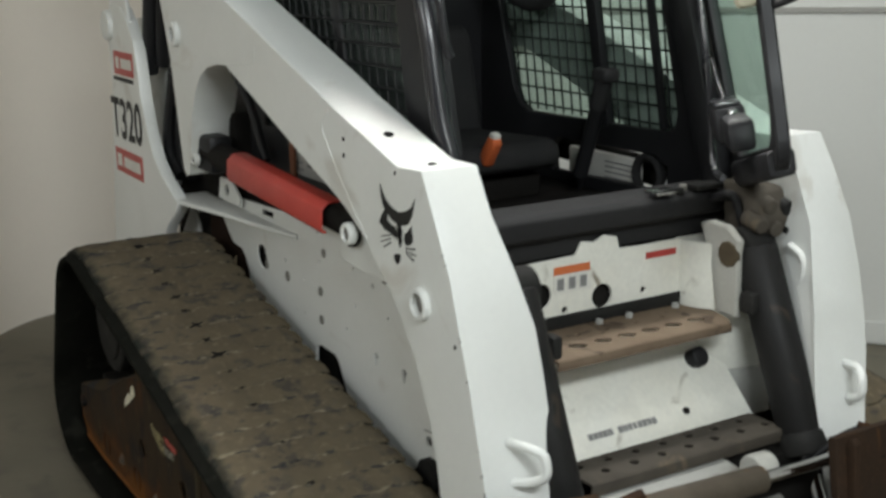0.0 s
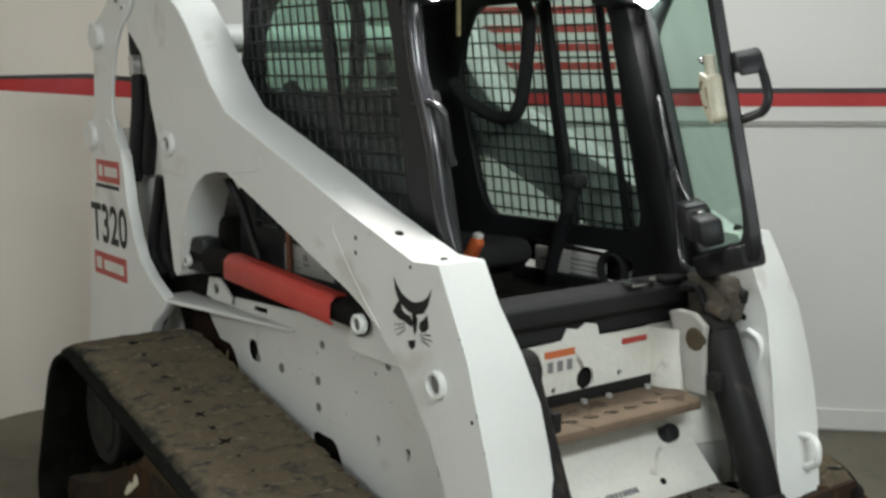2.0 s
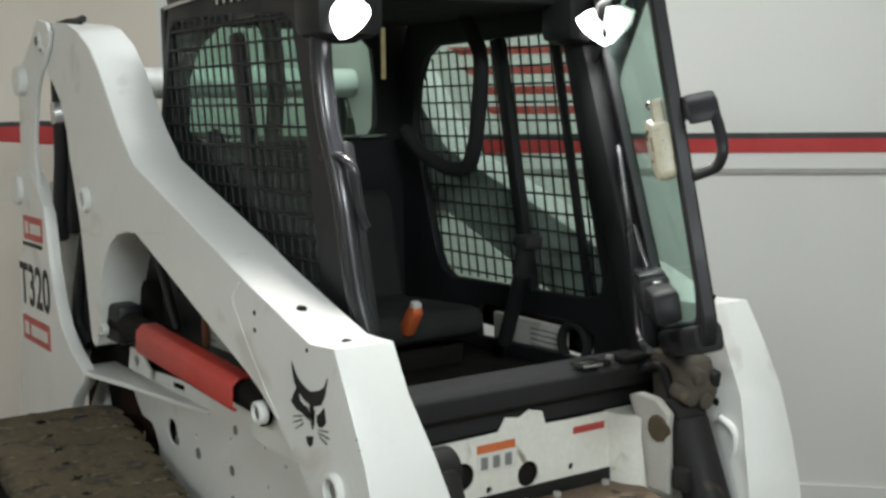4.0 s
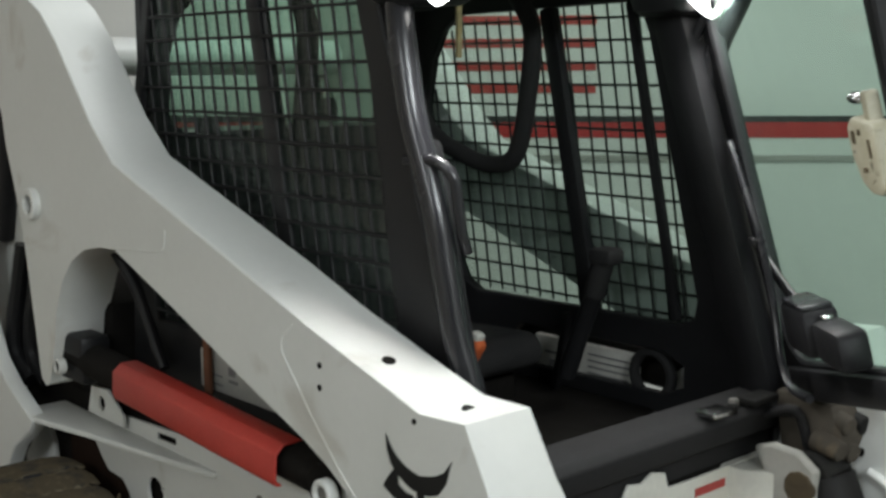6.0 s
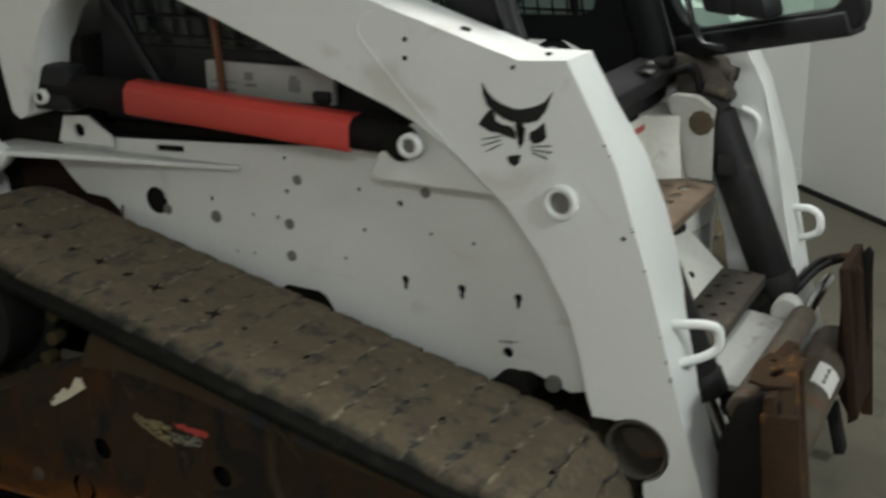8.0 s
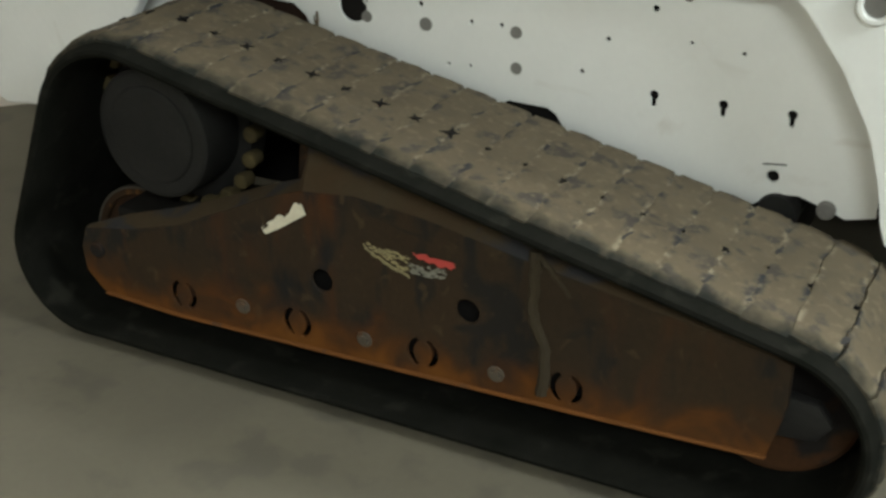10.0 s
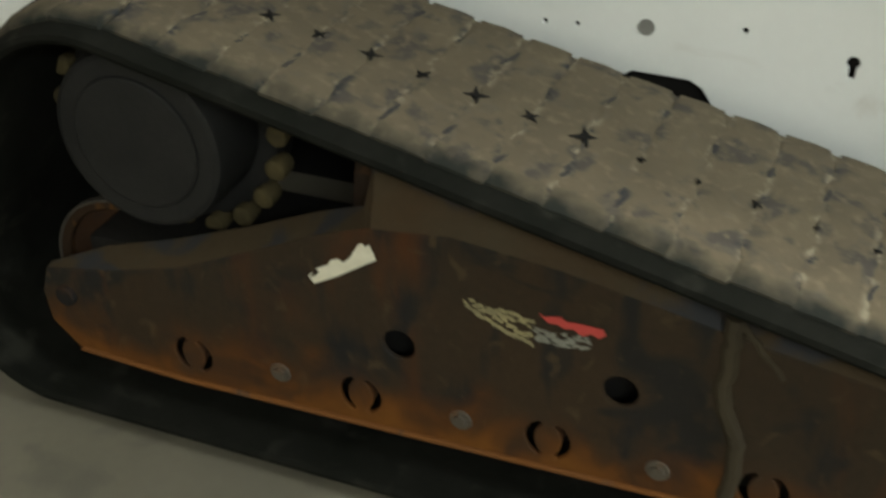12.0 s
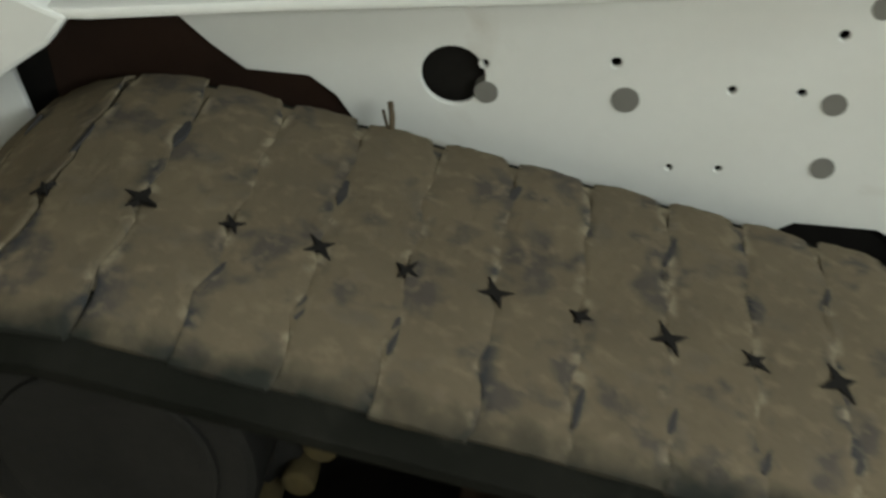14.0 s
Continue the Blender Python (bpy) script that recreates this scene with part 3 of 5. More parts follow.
for arm, s in zip(arms, (1, -1)):
    fit_arm(arm, s)
for v in arms[1].data.vertices:
    if v.co.x > 0.7 and v.co.z > 1.12:
        v.co.z -= 0.012
BEADS = [[(0.41, 1.275), (0.375, 1.25), (0.373, 1.224), (0.465, 1.119), (0.54, 1.045), (0.60, 0.995)], [(-0.27, 1.338), (-0.075, 1.352), (-0.045, 1.362), (-0.04, 1.40)]]
for arm, s in zip(arms, (1, -1)):
    for line in BEADS:
        bm = tube([(x, -0.5945, z) for x, z in line], 0.0024, 6, 0.02)
        fit_arm(part("weld_bead", bm if s > 0 else mirrored(bm), WHITE, arm), s)
    for x, z, r, hole, out in ((0.854, 0.90, 0.037, 0.024, 0.014), (0.495, 0.986, 0.028, 0.016, 0.006), (-0.69, 1.402, 0.040, 0.022, 0.016), (-0.595, 1.012, 0.02, 0.011, 0.004)):
        bm = plate(ring(x, z, r), [ring(x, z, hole)], -0.597 - out, -0.58, 0.003)
        fit_arm(part("pin_boss", bm if s > 0 else mirrored(bm), WHITE, arm), s)
        # Front two: a grey disc stands in for the hole's lit tube inside.
        bm = rod((x, -0.5962, z), (x, -0.58, z), hole)
        fit_arm(part("pivot_pin", bm if s > 0 else mirrored(bm), GREY if 0.0 < x else DARK_STEEL, arm, "disc in the pivot boss"), s)
    # Holes are near-black discs; their inner shade is put into the colour.
    for x, z, r in ((0.491, 1.218, 0.006), (0.49, 1.178, 0.006), (0.991, 0.838, 0.005), (0.743, 1.174, 0.005), (1.15, 0.21, 0.008), (1.12, 0.225, 0.011)):
        bm = rod((x, -0.5962, z), (x, -0.58, z), r, seg=12)
        fit_arm(part("bolt_hole", bm if s > 0 else mirrored(bm), NEAR_BLACK, arm), s)
    bm = plate(ring(1.032, 0.362, 0.071, 36), [ring(1.032, 0.362, 0.062, 36)], -0.590, -0.40, 0.002)
    fit_arm(part("tube_end", bm if s > 0 else mirrored(bm), STEP_DARK, arm, "dirty hollow steel tube end"), s)
    bm = rod((1.032, -0.50, 0.362), (1.032, -0.42, 0.362), 0.0615)
    fit_arm(part("tube_web", bm if s > 0 else mirrored(bm), TAN_STEEL, arm), s)
    bm = rod((1.175, -0.61, 0.16), (1.175, -0.44, 0.16), 0.035)
    fit_arm(part("lower_pin", bm if s > 0 else mirrored(bm), DARK_STEEL, arm), s)
    bm = tube([(1.08, -0.52, 0.638), (1.14, -0.51, 0.645), (1.172, -0.49, 0.636), (1.178, -0.487, 0.588), (1.145, -0.50, 0.566), (1.10, -0.52, 0.552)], 0.0105, 12, 0.03)
    part("tie_loop", bm if s > 0 else placed(mirrored(bm), Matrix.Translation((0.036, -0.06, 0))), WHITE, arm, "white bent-rod tie-down loop")
    for x, y, z in ((0.607, -0.535, 1.2375), (0.80, -0.53, 1.1925)):
        fit_arm(part("bolt_hole", rod((x - 0.004, s * y, z - 0.012), (x + 0.0005, s * y, z + 0.0022), 0.012, seg=16), NEAR_BLACK, arm), s)

rnd = random.Random(31)
edge = [(x, z) for x, z, *_ in FRONT[2:]] + [(0.86, 1.195)]
for _ in range(9):
    i, k = rnd.randrange(len(edge) - 1), rnd.uniform(0.001, 0.005)
    (x, z), (x2, z2) = edge[i], edge[i + 1]
    f = rnd.random()
    slope = math.atan2(x2 - x, z2 - z)
    part("paint_chip", placed(box(-0.0030, 0.0010, -0.0006, 0.003, -k, k, 0.0006), Matrix.Translation((x + f * (x2 - x) - 0.003, -0.5948, z + f * (z2 - z))) @ Matrix.Rotation(slope, 4, "Y")), DARK_STEEL, arms[0])

# the printed head on the front of each arm, in plain black shapes
HEAD = [
    [(0.672, 1.139), (0.675, 1.112), (0.684, 1.092), (0.70, 1.078), (0.72, 1.067), (0.742, 1.060), (0.757, 1.063), (0.775, 1.060), (0.80, 1.068), (0.818, 1.090), (0.832, 1.131), (0.815, 1.109), (0.795, 1.098), (0.775, 1.092), (0.755, 1.088), (0.735, 1.091), (0.715, 1.098), (0.70, 1.106), (0.685, 1.120)],
    [(0.748, 1.064), (0.768, 1.064), (0.764, 1.030), (0.752, 1.030)],
    [(0.664, 1.049), (0.676, 1.066), (0.692, 1.084), (0.702, 1.074), (0.704, 1.060), (0.722, 1.052), (0.738, 1.052), (0.748, 1.042), (0.750, 1.024), (0.732, 1.028), (0.712, 1.034), (0.690, 1.036)],
    [(0.782, 1.042), (0.796, 1.050), (0.814, 1.066), (0.819, 1.034), (0.806, 1.022), (0.790, 1.018), (0.780, 1.028)],
    [(0.756, 1.050), (0.772, 1.052), (0.768, 1.020), (0.760, 1.006), (0.754, 1.020)],
    [(0.731, 0.986), (0.746, 0.990), (0.762, 0.992), (0.758, 0.974), (0.747, 0.966), (0.735, 0.972)],
]
for x0, z0, x1, z1 in ((0.672, 1.016, 0.716, 1.026), (0.670, 1.002, 0.716, 1.018), (0.680, 0.990, 0.718, 1.010), (0.784, 1.010, 0.828, 1.016), (0.786, 1.004, 0.832, 1.002), (0.788, 0.998, 0.822, 0.988)):
    HEAD.append([(x0, z0), (x1, z1), (x1, z1 + 0.003), (x0, z0 + 0.002)])
for arm, s in zip(arms, (1, -1)):
    for p in HEAD:
        bm = prism(p, -0.5965, -0.594, 0)
        fit_arm(part("emblem_piece", bm if s > 0 else mirrored(bm), DECAL_BLACK, arm, "black printed emblem shape"), s)

# body sides with holes, plugs and keyholes
def keyhole(x, z):
    return [(x + 0.010 * math.cos(a), z + 0.008 + 0.010 * math.sin(a)) for a in np.linspace(-1.0, math.pi + 1.0, 14)] + [(x - 0.0045, z - 0.018), (x + 0.0045, z - 0.018)]


OPEN = [(-0.336, 0.735, 0.037), (0.084, 0.808, 0.006), (0.293, 0.836, 0.005), (0.304, 0.736, 0.005), (0.246, 0.656, 0.005), (0.405, 0.814, 0.007), (0.486, 0.75, 0.004), (0.597, 0.741, 0.004),
        (0.683, 0.486, 0.013), (0.082, 0.892, 0.005), (0.404, 0.897, 0.006), (-0.024, 0.735, 0.005), (0.051, 0.736, 0.005), (-0.083, 0.629, 0.004), (-0.027, 0.631, 0.004), (-0.153, 0.762, 0.006), (-0.30, 0.752, 0.005), (-0.229, 0.838, 0.006)]
PLUGS = [(-0.298, 0.716, 0.014), (-0.14, 0.716, 0.016), (0.088, 0.724, 0.014), (0.089, 0.641, 0.014), (0.118, 0.841, 0.013), (0.474, 0.849, 0.013)]
SIDE = [(-0.69, 0.83), (-0.62, 0.885), (-0.06, 0.915), (0.40, 0.945), (0.62, 0.95), (0.90, 0.80), (0.90, 0.43), (0.84, 0.415), (0.80, 0.43), (0.74, 0.45), (0.69, 0.445), (0.60, 0.38), (0.25, 0.36), (0.232, 0.47), (0.20, 0.527), (0.187, 0.546), (0.166, 0.558),
        (0.07, 0.561), (0.045, 0.545), (0.02, 0.30), (-0.42, 0.30), (-0.45, 0.66), (-0.475, 0.70), (-0.505, 0.724), (-0.58, 0.728), (-0.62, 0.76), (-0.66, 0.80)]
for s in (1, -1):
    bm = plate(SIDE, [ring(x, z, r, 24 if r > 0.02 else 14) for x, z, r in OPEN] + [keyhole(x, 0.618) for x in (0.413, 0.564, 0.708)] + [[(0.659, 0.508), (0.708, 0.513), (0.708, 0.517), (0.659, 0.512)], [(-0.317, 0.872), (-0.229, 0.876), (-0.229, 0.892), (-0.317, 0.888)]], -0.486, -0.478, 0.0015)
    side_plate = lpart("side_plate", bm if s > 0 else mirrored(bm), WHITE, label="white side plate with bolt holes")
    for x, z, r in PLUGS:
        bm = rod((x, -0.4875, z), (x, -0.47, z), r, seg=18)
        part("plug", bm if s > 0 else mirrored(bm), PLUG, side_plate, "grey rubber plug")
    bm = prism([(0.365, 0.90), (0.425, 1.0), (0.455, 1.022), (0.50, 1.028), (0.545, 1.01), (0.60, 0.96), (0.66, 0.91), (0.70, 0.885), (0.40, 0.888)], -0.56, -0.484, 0.006)
    part("pivot_bracket", bm if s > 0 else mirrored(bm), WHITE, side_plate)
    bm = plate([(-0.64, 0.872), (-0.615, 0.945), (-0.53, 0.95), (-0.45, 0.90), (-0.45, 0.872)], [ring(-0.563, 0.908, 0.018)], -0.505, -0.495)
    part("lug", bm if s > 0 else mirrored(bm), WHITE, side_plate)
    bm = prism([(-0.82, -0.615), (-0.70, -0.612), (-0.50, -0.57), (-0.25, -0.53), (-0.05, -0.495), (-0.05, -0.484), (-0.82, -0.484)], 0.846, 0.860, 0.004, "z")
    part("fender_strip", bm if s > 0 else mirrored(bm), WHITE, side_plate)
    bm = rod((0.70, -0.505, 0.405), (0.70, -0.40, 0.405), 0.045)
    part("pipe_end", bm if s > 0 else mirrored(bm), DARK_STEEL, side_plate)
    bm = rod((0.80, -0.50, 0.432), (0.80, -0.47, 0.432), 0.020, bev=0.005)
    part("bolt", bm if s > 0 else mirrored(bm), GREY, side_plate)
lpart("belly_box", box(-1.2, 0.72, -0.465, 0.465, 0.22, 0.90, 0.01), NEAR_BLACK, label="near-black frame box")
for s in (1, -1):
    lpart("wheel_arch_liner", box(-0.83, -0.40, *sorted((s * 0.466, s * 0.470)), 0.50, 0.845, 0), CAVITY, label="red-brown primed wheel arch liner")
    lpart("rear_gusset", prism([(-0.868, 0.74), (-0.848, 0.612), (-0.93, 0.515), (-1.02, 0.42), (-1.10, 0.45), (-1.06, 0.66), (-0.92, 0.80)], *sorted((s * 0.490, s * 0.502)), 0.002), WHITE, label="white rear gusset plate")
lpart("engine_housing", box(-1.35, -0.56, -0.47, 0.47, 0.88, 1.16, 0.03), NEAR_BLACK, label="dark engine housing")

# front panel, steps
FRONT_HOLES = [(-0.024, 0.803, 0.031, 26), (-0.215, 0.83, 0.033, 26), (-0.14, 0.785, 0.008, 12), (0.11, 0.797, 0.008, 12), (0.27, 0.797, 0.008, 12)]
EDGE = [(-0.455, 0.70), (0.455, 0.70), (0.455, 0.90), (0.36, 0.918), (0.10, 0.916), (0.03, 0.918), (0.02, 0.95), (-0.02, 0.96), (-0.05, 0.945), (-0.09, 0.952), (-0.11, 0.92), (-0.30, 0.916), (-0.455, 0.91)]
panel = lpart("front_panel", plate(EDGE, [ring(y, z, r, n) for y, z, r, n in FRONT_HOLES], 0.758, 0.766, 0.0015, "x"), WHITE_WORN, label="worn white front panel with holes")
part("backing", box(0.70, 0.745, -0.455, 0.455, 0.40, 0.92, 0.004), NEAR_BLACK, panel)
part("warning_decal", box(0.7665, 0.768, -0.175, -0.065, 0.878, 0.898, 0), DECAL_ORANGE, panel, "orange warning decal")
part("warning_decal", box(0.7665, 0.768, -0.175, -0.060, 0.830, 0.876, 0), DECAL_WHITE, panel, "worn white decal")
part("warning_decal", box(0.7665, 0.768, 0.115, 0.215, 0.878, 0.895, 0), DECAL_RED, panel, "red decal")
part("warning_decal", box(0.7665, 0.768, 0.225, 0.255, 0.872, 0.895, 0), DECAL_WHITE, panel)
for k in range(3):
    part("print_bar", box(0.768, 0.7685, -0.165 + 0.035 * k, -0.145 + 0.035 * k, 0.838, 0.868, 0), DECAL_GREY, panel)
lower = lpart("lower_panel", prism([(0.752, 0.705), (0.762, 0.705), (0.985, 0.49), (0.975, 0.475), (0.75, 0.44)], -0.34, 0.30, 0.004), WHITE_WORN, label="scuffed white lower panel")
for k, w in enumerate((0.012, 0.012, 0.014, 0.012, 0.012, 0.0, 0.012, 0.012, 0.012, 0.008, 0.012, 0.012, 0.012, 0.012)):
    if w:
        y = -0.196 + 0.0150 * k
        part("print_bar", beam((0.9465, y, 0.5235), (0.9505, y, 0.5278), w * 0.9, 0.016, 0, (0.72, 0, -0.69)), DECAL_GREY, lower)
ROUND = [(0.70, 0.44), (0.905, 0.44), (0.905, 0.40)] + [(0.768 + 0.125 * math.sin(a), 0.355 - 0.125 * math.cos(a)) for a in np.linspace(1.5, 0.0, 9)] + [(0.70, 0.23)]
# Lower band greyer: grime, and the corner's soft shade put into its colour.
for z0, z1, paint, words in ((0.575, 0.915, WHITE_WORN, "rounded white corner of the front frame"), (0.44, 0.575, GREY_WHITE, "greyer lower corner of the front frame, shade and grime in its colour")):
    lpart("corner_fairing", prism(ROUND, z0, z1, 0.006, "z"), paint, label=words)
lpart("corner_fairing", prism([(0.70, -0.44), (0.83, -0.36), (0.80, -0.32), (0.70, -0.32)], 0.45, 0.915, 0.02, "z"), WHITE_WORN, label="rounded white corner of the front frame")


def slot(x, y, a=0.022, b=0.009, turn=0.5):
    return [(x + a * math.cos(t) * math.cos(turn) - b * math.sin(t) * math.sin(turn), y + a * math.cos(t) * math.sin(turn) + b * math.sin(t) * math.cos(turn)) for t in [math.tau * k / 12 for k in range(12)]]


step = lpart("step", plate([(0.766, -0.33), (0.95, -0.31), (0.962, -0.30), (0.962, 0.225), (0.94, 0.245), (0.766, 0.29)], [slot(0.895, -0.27 + 0.074 * k, 0.024, 0.015, 1.3) for k in range(7)] + [slot(0.83, -0.24 + 0.09 * k, 0.008, 0.008) for k in range(5)], 0.735, 0.741, 0.001, "z"), STEP, label="rusty step plate with slots")
part("lip", box(0.958, 0.966, -0.305, 0.23, 0.716, 0.74, 0.002), STEP, step)
part("flange", box(0.767, 0.773, -0.32, 0.285, 0.741, 0.775, 0.002), DARK_STEEL, step)
for y in (-0.05, 0.045, 0.20):
    part("bolt", rod((0.79, y, 0.739), (0.79, y, 0.752), 0.010, seg=6), GREY_WHITE, step, "bright bolt head")
step2 = lpart("step", plate([(0.965, -0.31), (1.10, -0.31), (1.10, 0.29), (0.965, 0.29)], [slot(1.005 + 0.048 * (k % 2), -0.275 + 0.042 * k, 0.012, 0.012) for k in range(14)], 0.487, 0.493, 0.001, "z"), STEP_DARK, label="dark perforated step plate")
part("lip", box(1.096, 1.104, -0.31, 0.29, 0.462, 0.492, 0.002), STEP_DARK, step2)
part("knob", rod((0.83, 0.208, 0.60), (0.885, 0.208, 0.635), 0.026, bev=0.006), BLACK, lower, "black rubber plug")
part("bolt_hole", rod((0.93, 0.105, 0.51), (0.9485, 0.105, 0.5285), 0.010), NEAR_BLACK, lower)

# tilt cylinders
for s in (1, -1):
    y = 0.335 if s > 0 else -0.392
    r = 0.056 if s > 0 else 0.046
    cyl = lpart("tilt_cylinder", rod((0.925, y, 0.915), (1.125, y, 0.44), r, seg=28, bev=0.008), CYL_BLACK, label="black hydraulic tilt cylinder")
    part("gland", rod((1.108, y, 0.480), (1.130, y, 0.428), r + 0.006, seg=28, bev=0.004), DARK_STEEL, cyl, "greasy cylinder gland")
    part("port", box(0.955, 1.0, y - s * 0.060 - 0.014, y - s * 0.060 + 0.014, 0.76, 0.815, 0.008), DARK_STEEL, cyl)
    part("eye", rod((0.908, y - 0.045, 0.912), (0.908, y + 0.045, 0.912), 0.052, seg=24, bev=0.006), DARK_STEEL, cyl)
    part("pivot_pin", rod((0.908, y - 0.07, 0.90), (0.908, y + 0.06, 0.90), 0.027, bev=0.005), BRASS if s > 0 else DARK_STEEL, cyl, "zinc-plated pin" if s > 0 else "")
    if s < 0:
        part("rod", rod((1.12, y, 0.45), (1.19, y, 0.30), 0.024), CHROME, cyl, "chromed rod")
        continue
    part("pin_cap", rod((0.908, y - 0.078, 0.90), (0.908, y - 0.06, 0.90), 0.034, seg=10, bev=0.004), MUD, cyl)
    part("rod", rod((1.12, y, 0.45), (1.19, y, 0.30), 0.024), CHROME, cyl, "chromed rod")
    a, b = sorted((s * 0.262, s * 0.272))
    part("bracket", prism([(0.875, 0.74), (0.945, 0.74), (0.94, 0.90), (0.945, 0.94), (0.90, 0.972), (0.84, 0.975), (0.80, 0.962), (0.813, 0.934), (0.832, 0.89), (0.849, 0.843), (0.864, 0.78)], a, b + 0.012, 0.008, seg=3), PALE, cyl, "grimy pale bracket plate")

# quick-attach frame
MOUNT = [(1.215, 0.44), (1.25, 0.53), (1.30, 0.565), (1.335, 0.545), (1.372, 0.09), (1.33, 0.06), (1.28, 0.10), (1.225, 0.16)]
for s in (1, -1):
    lo, hi = (0.24, 0.435) if s > 0 else (0.39, 0.62)
    form = [(1.372 - (1.372 - a) * (0.4 if s > 0 else 1.0), b if s < 0 else 0.565 - (0.565 - b) * 0.84) for a, b in MOUNT]
    m = lpart("mount_plate", prism(form, *sorted((s * lo, s * (lo + 0.02))), 0.004), DARK_RUST, label="dark rusty quick-attach side plate")
    part("outer_plate", prism(form, *sorted((s * (hi - 0.02), s * hi)), 0.004), NEAR_BLACK, m)
    part("face_plate", prism([(1.30, 0.56), (1.325, 0.565), (1.385, 0.07 if s < 0 else 0.15), (1.36, 0.05 if s < 0 else 0.13)], *sorted((s * (lo - 0.03), s * (hi + 0.01))), 0.004), RUST_FACE if s < 0 else DARK_RUST, m, "rusty face plate")
    part("wedge", beam((1.30, s * (hi - 0.11), 0.13), (1.335, s * (hi - 0.11), -0.01), 0.05, 0.03, 0.004, (1, 0, 0)), DARK_STEEL, m)
    part("lever", beam((1.24, s * 0.46, 0.50), (1.30, s * 0.33, 0.56), 0.03, 0.018, 0.004), RUST, m)
    if s < 0:
        part("top_flap", plate([(1.262, -0.588), (1.30, -0.60), (1.348, -0.585), (1.342, -0.51), (1.35, -0.435), (1.315, -0.42), (1.30, -0.44), (1.268, -0.43), (1.255, -0.50)], [slot(1.305, -0.53, 0.026, 0.012, 1.4), ring(1.285, -0.47, 0.009, 10)], 0.566, 0.574, 0.001, "z"), RUST_FACE, m, "rusty top plate with a slot")
    part("side_bar", beam((1.338, s * (hi + 0.012), 0.53), (1.381, s * (hi + 0.012), 0.06), 0.018, 0.078 if s < 0 else 0.03, 0.004, (1, 0, 0)), RUST_FACE, m, "rusty edge bar")
    for y, z, r in ((lo + 0.04, 0.36, 0.016), (hi - 0.04, 0.30, 0.02), (lo + 0.06, 0.17, 0.013), (hi - 0.07, 0.48, 0.011)):
        x = 1.325 + 0.06 * (0.565 - z) / 0.495
        part("hole", rod((x - 0.01, s * y, z), (x + 0.0012, s * y, z), r, seg=14), NEAR_BLACK, m)
    for y, z in ((lo + 0.07, 0.45), (hi - 0.06, 0.40), (lo + 0.11, 0.25)):
        part("bolt", rod((1.30, s * y, z), (1.375 - (z - 0.1) * 0.1, s * y, z + 0.004), 0.014, seg=8), DARK_STEEL, m)
lpart("latch_cylinder", rod((1.25, -0.58, 0.50), (1.25, 0.06, 0.475), 0.032, bev=0.006), TAN_STEEL, label="tan dirty latch cylinder")
lpart("rod_eye", rod((1.20, 0.075, 0.47), (1.20, 0.135, 0.468), 0.038, seg=24, bev=0.006), PALE, label="pale rod eye")
lpart("latch_rod", rod((1.25, 0.06, 0.475), (1.25, 0.40, 0.465), 0.015), CHROME, label="chromed latch rod")
tube_low = lpart("cross_tube", rod((1.28, -0.40, 0.27), (1.28, 0.40, 0.27), 0.062), TAN_STEEL, label="dirty cross tube of the quick attach")
ARC3 = [(1.28 + r * math.cos(a), 0.27 + r * math.sin(a)) for r, turn in ((0.0632, 1), (0.060, -1)) for a in np.linspace(0.35, 1.45, 10)[::turn]]
part("decal", prism(ARC3, 0.0, 0.13, 0), DECAL_WHITE, tube_low, "white paper label")
for k in range(3):
    part("print_bar", box(1.31, 1.3205, 0.02 + 0.035 * k, 0.04 + 0.035 * k, 0.318, 0.3245, 0), DECAL_GREY, tube_low)
lpart("cross_plate", prism([(1.09, 0.462), (1.20, 0.452), (1.215, 0.440), (1.20, 0.436), (1.09, 0.446)], -0.37, 0.09, 0.003), GREY_WHITE, label="grimy white cross plate")
# Near-black fill: the dark of the cavity is put into these parts' colour.
lpart("cross_member", box(0.98, 1.12, -0.40, 0.40, 0.14, 0.44, 0.01), NEAR_BLACK, label="near-black cross member under the step, cavity shade in its colour")
lpart("attach_web", box(1.155, 1.175, -0.40, 0.44, 0.13, 0.415, 0.006), NEAR_BLACK, label="near-black web of the quick attach, cavity shade in its colour")
lpart("pipe", rod((1.235, -0.36, 0.405), (1.235, 0.14, 0.395), 0.014, seg=16), GREY, label="thin grimy pipe")
for k, (a, b) in enumerate((((1.16, 0.30, 0.42), (1.30, 0.45, 0.52)), ((1.15, 0.33, 0.43), (1.28, 0.52, 0.50)))):
    lpart("hose", tube([a, ((a[0] + b[0]) / 2, (a[1] + b[1]) / 2, 0.51), b], 0.009, 10, 0.08), BLACK)

# rear uprights and links
TAIL = [(-1.40, 1.35), (-1.37, 1.43), (-1.30, 1.47), (-1.22, 1.47), (-1.16, 1.43), (-1.09, 1.36), (-1.065, 1.26), (-1.047, 1.166), (-1.0, 1.055), (-0.948, 0.972), (-0.866, 0.915), (-0.72, 0.85), (-0.75, 0.815), (-0.85, 0.75),
        (-0.905, 0.68), (-1.0, 0.55), (-1.12, 0.42), (-1.25, 0.39), (-1.40, 0.375), (-1.50, 0.42), (-1.53, 0.55), (-1.47, 0.85), (-1.395, 1.18)]
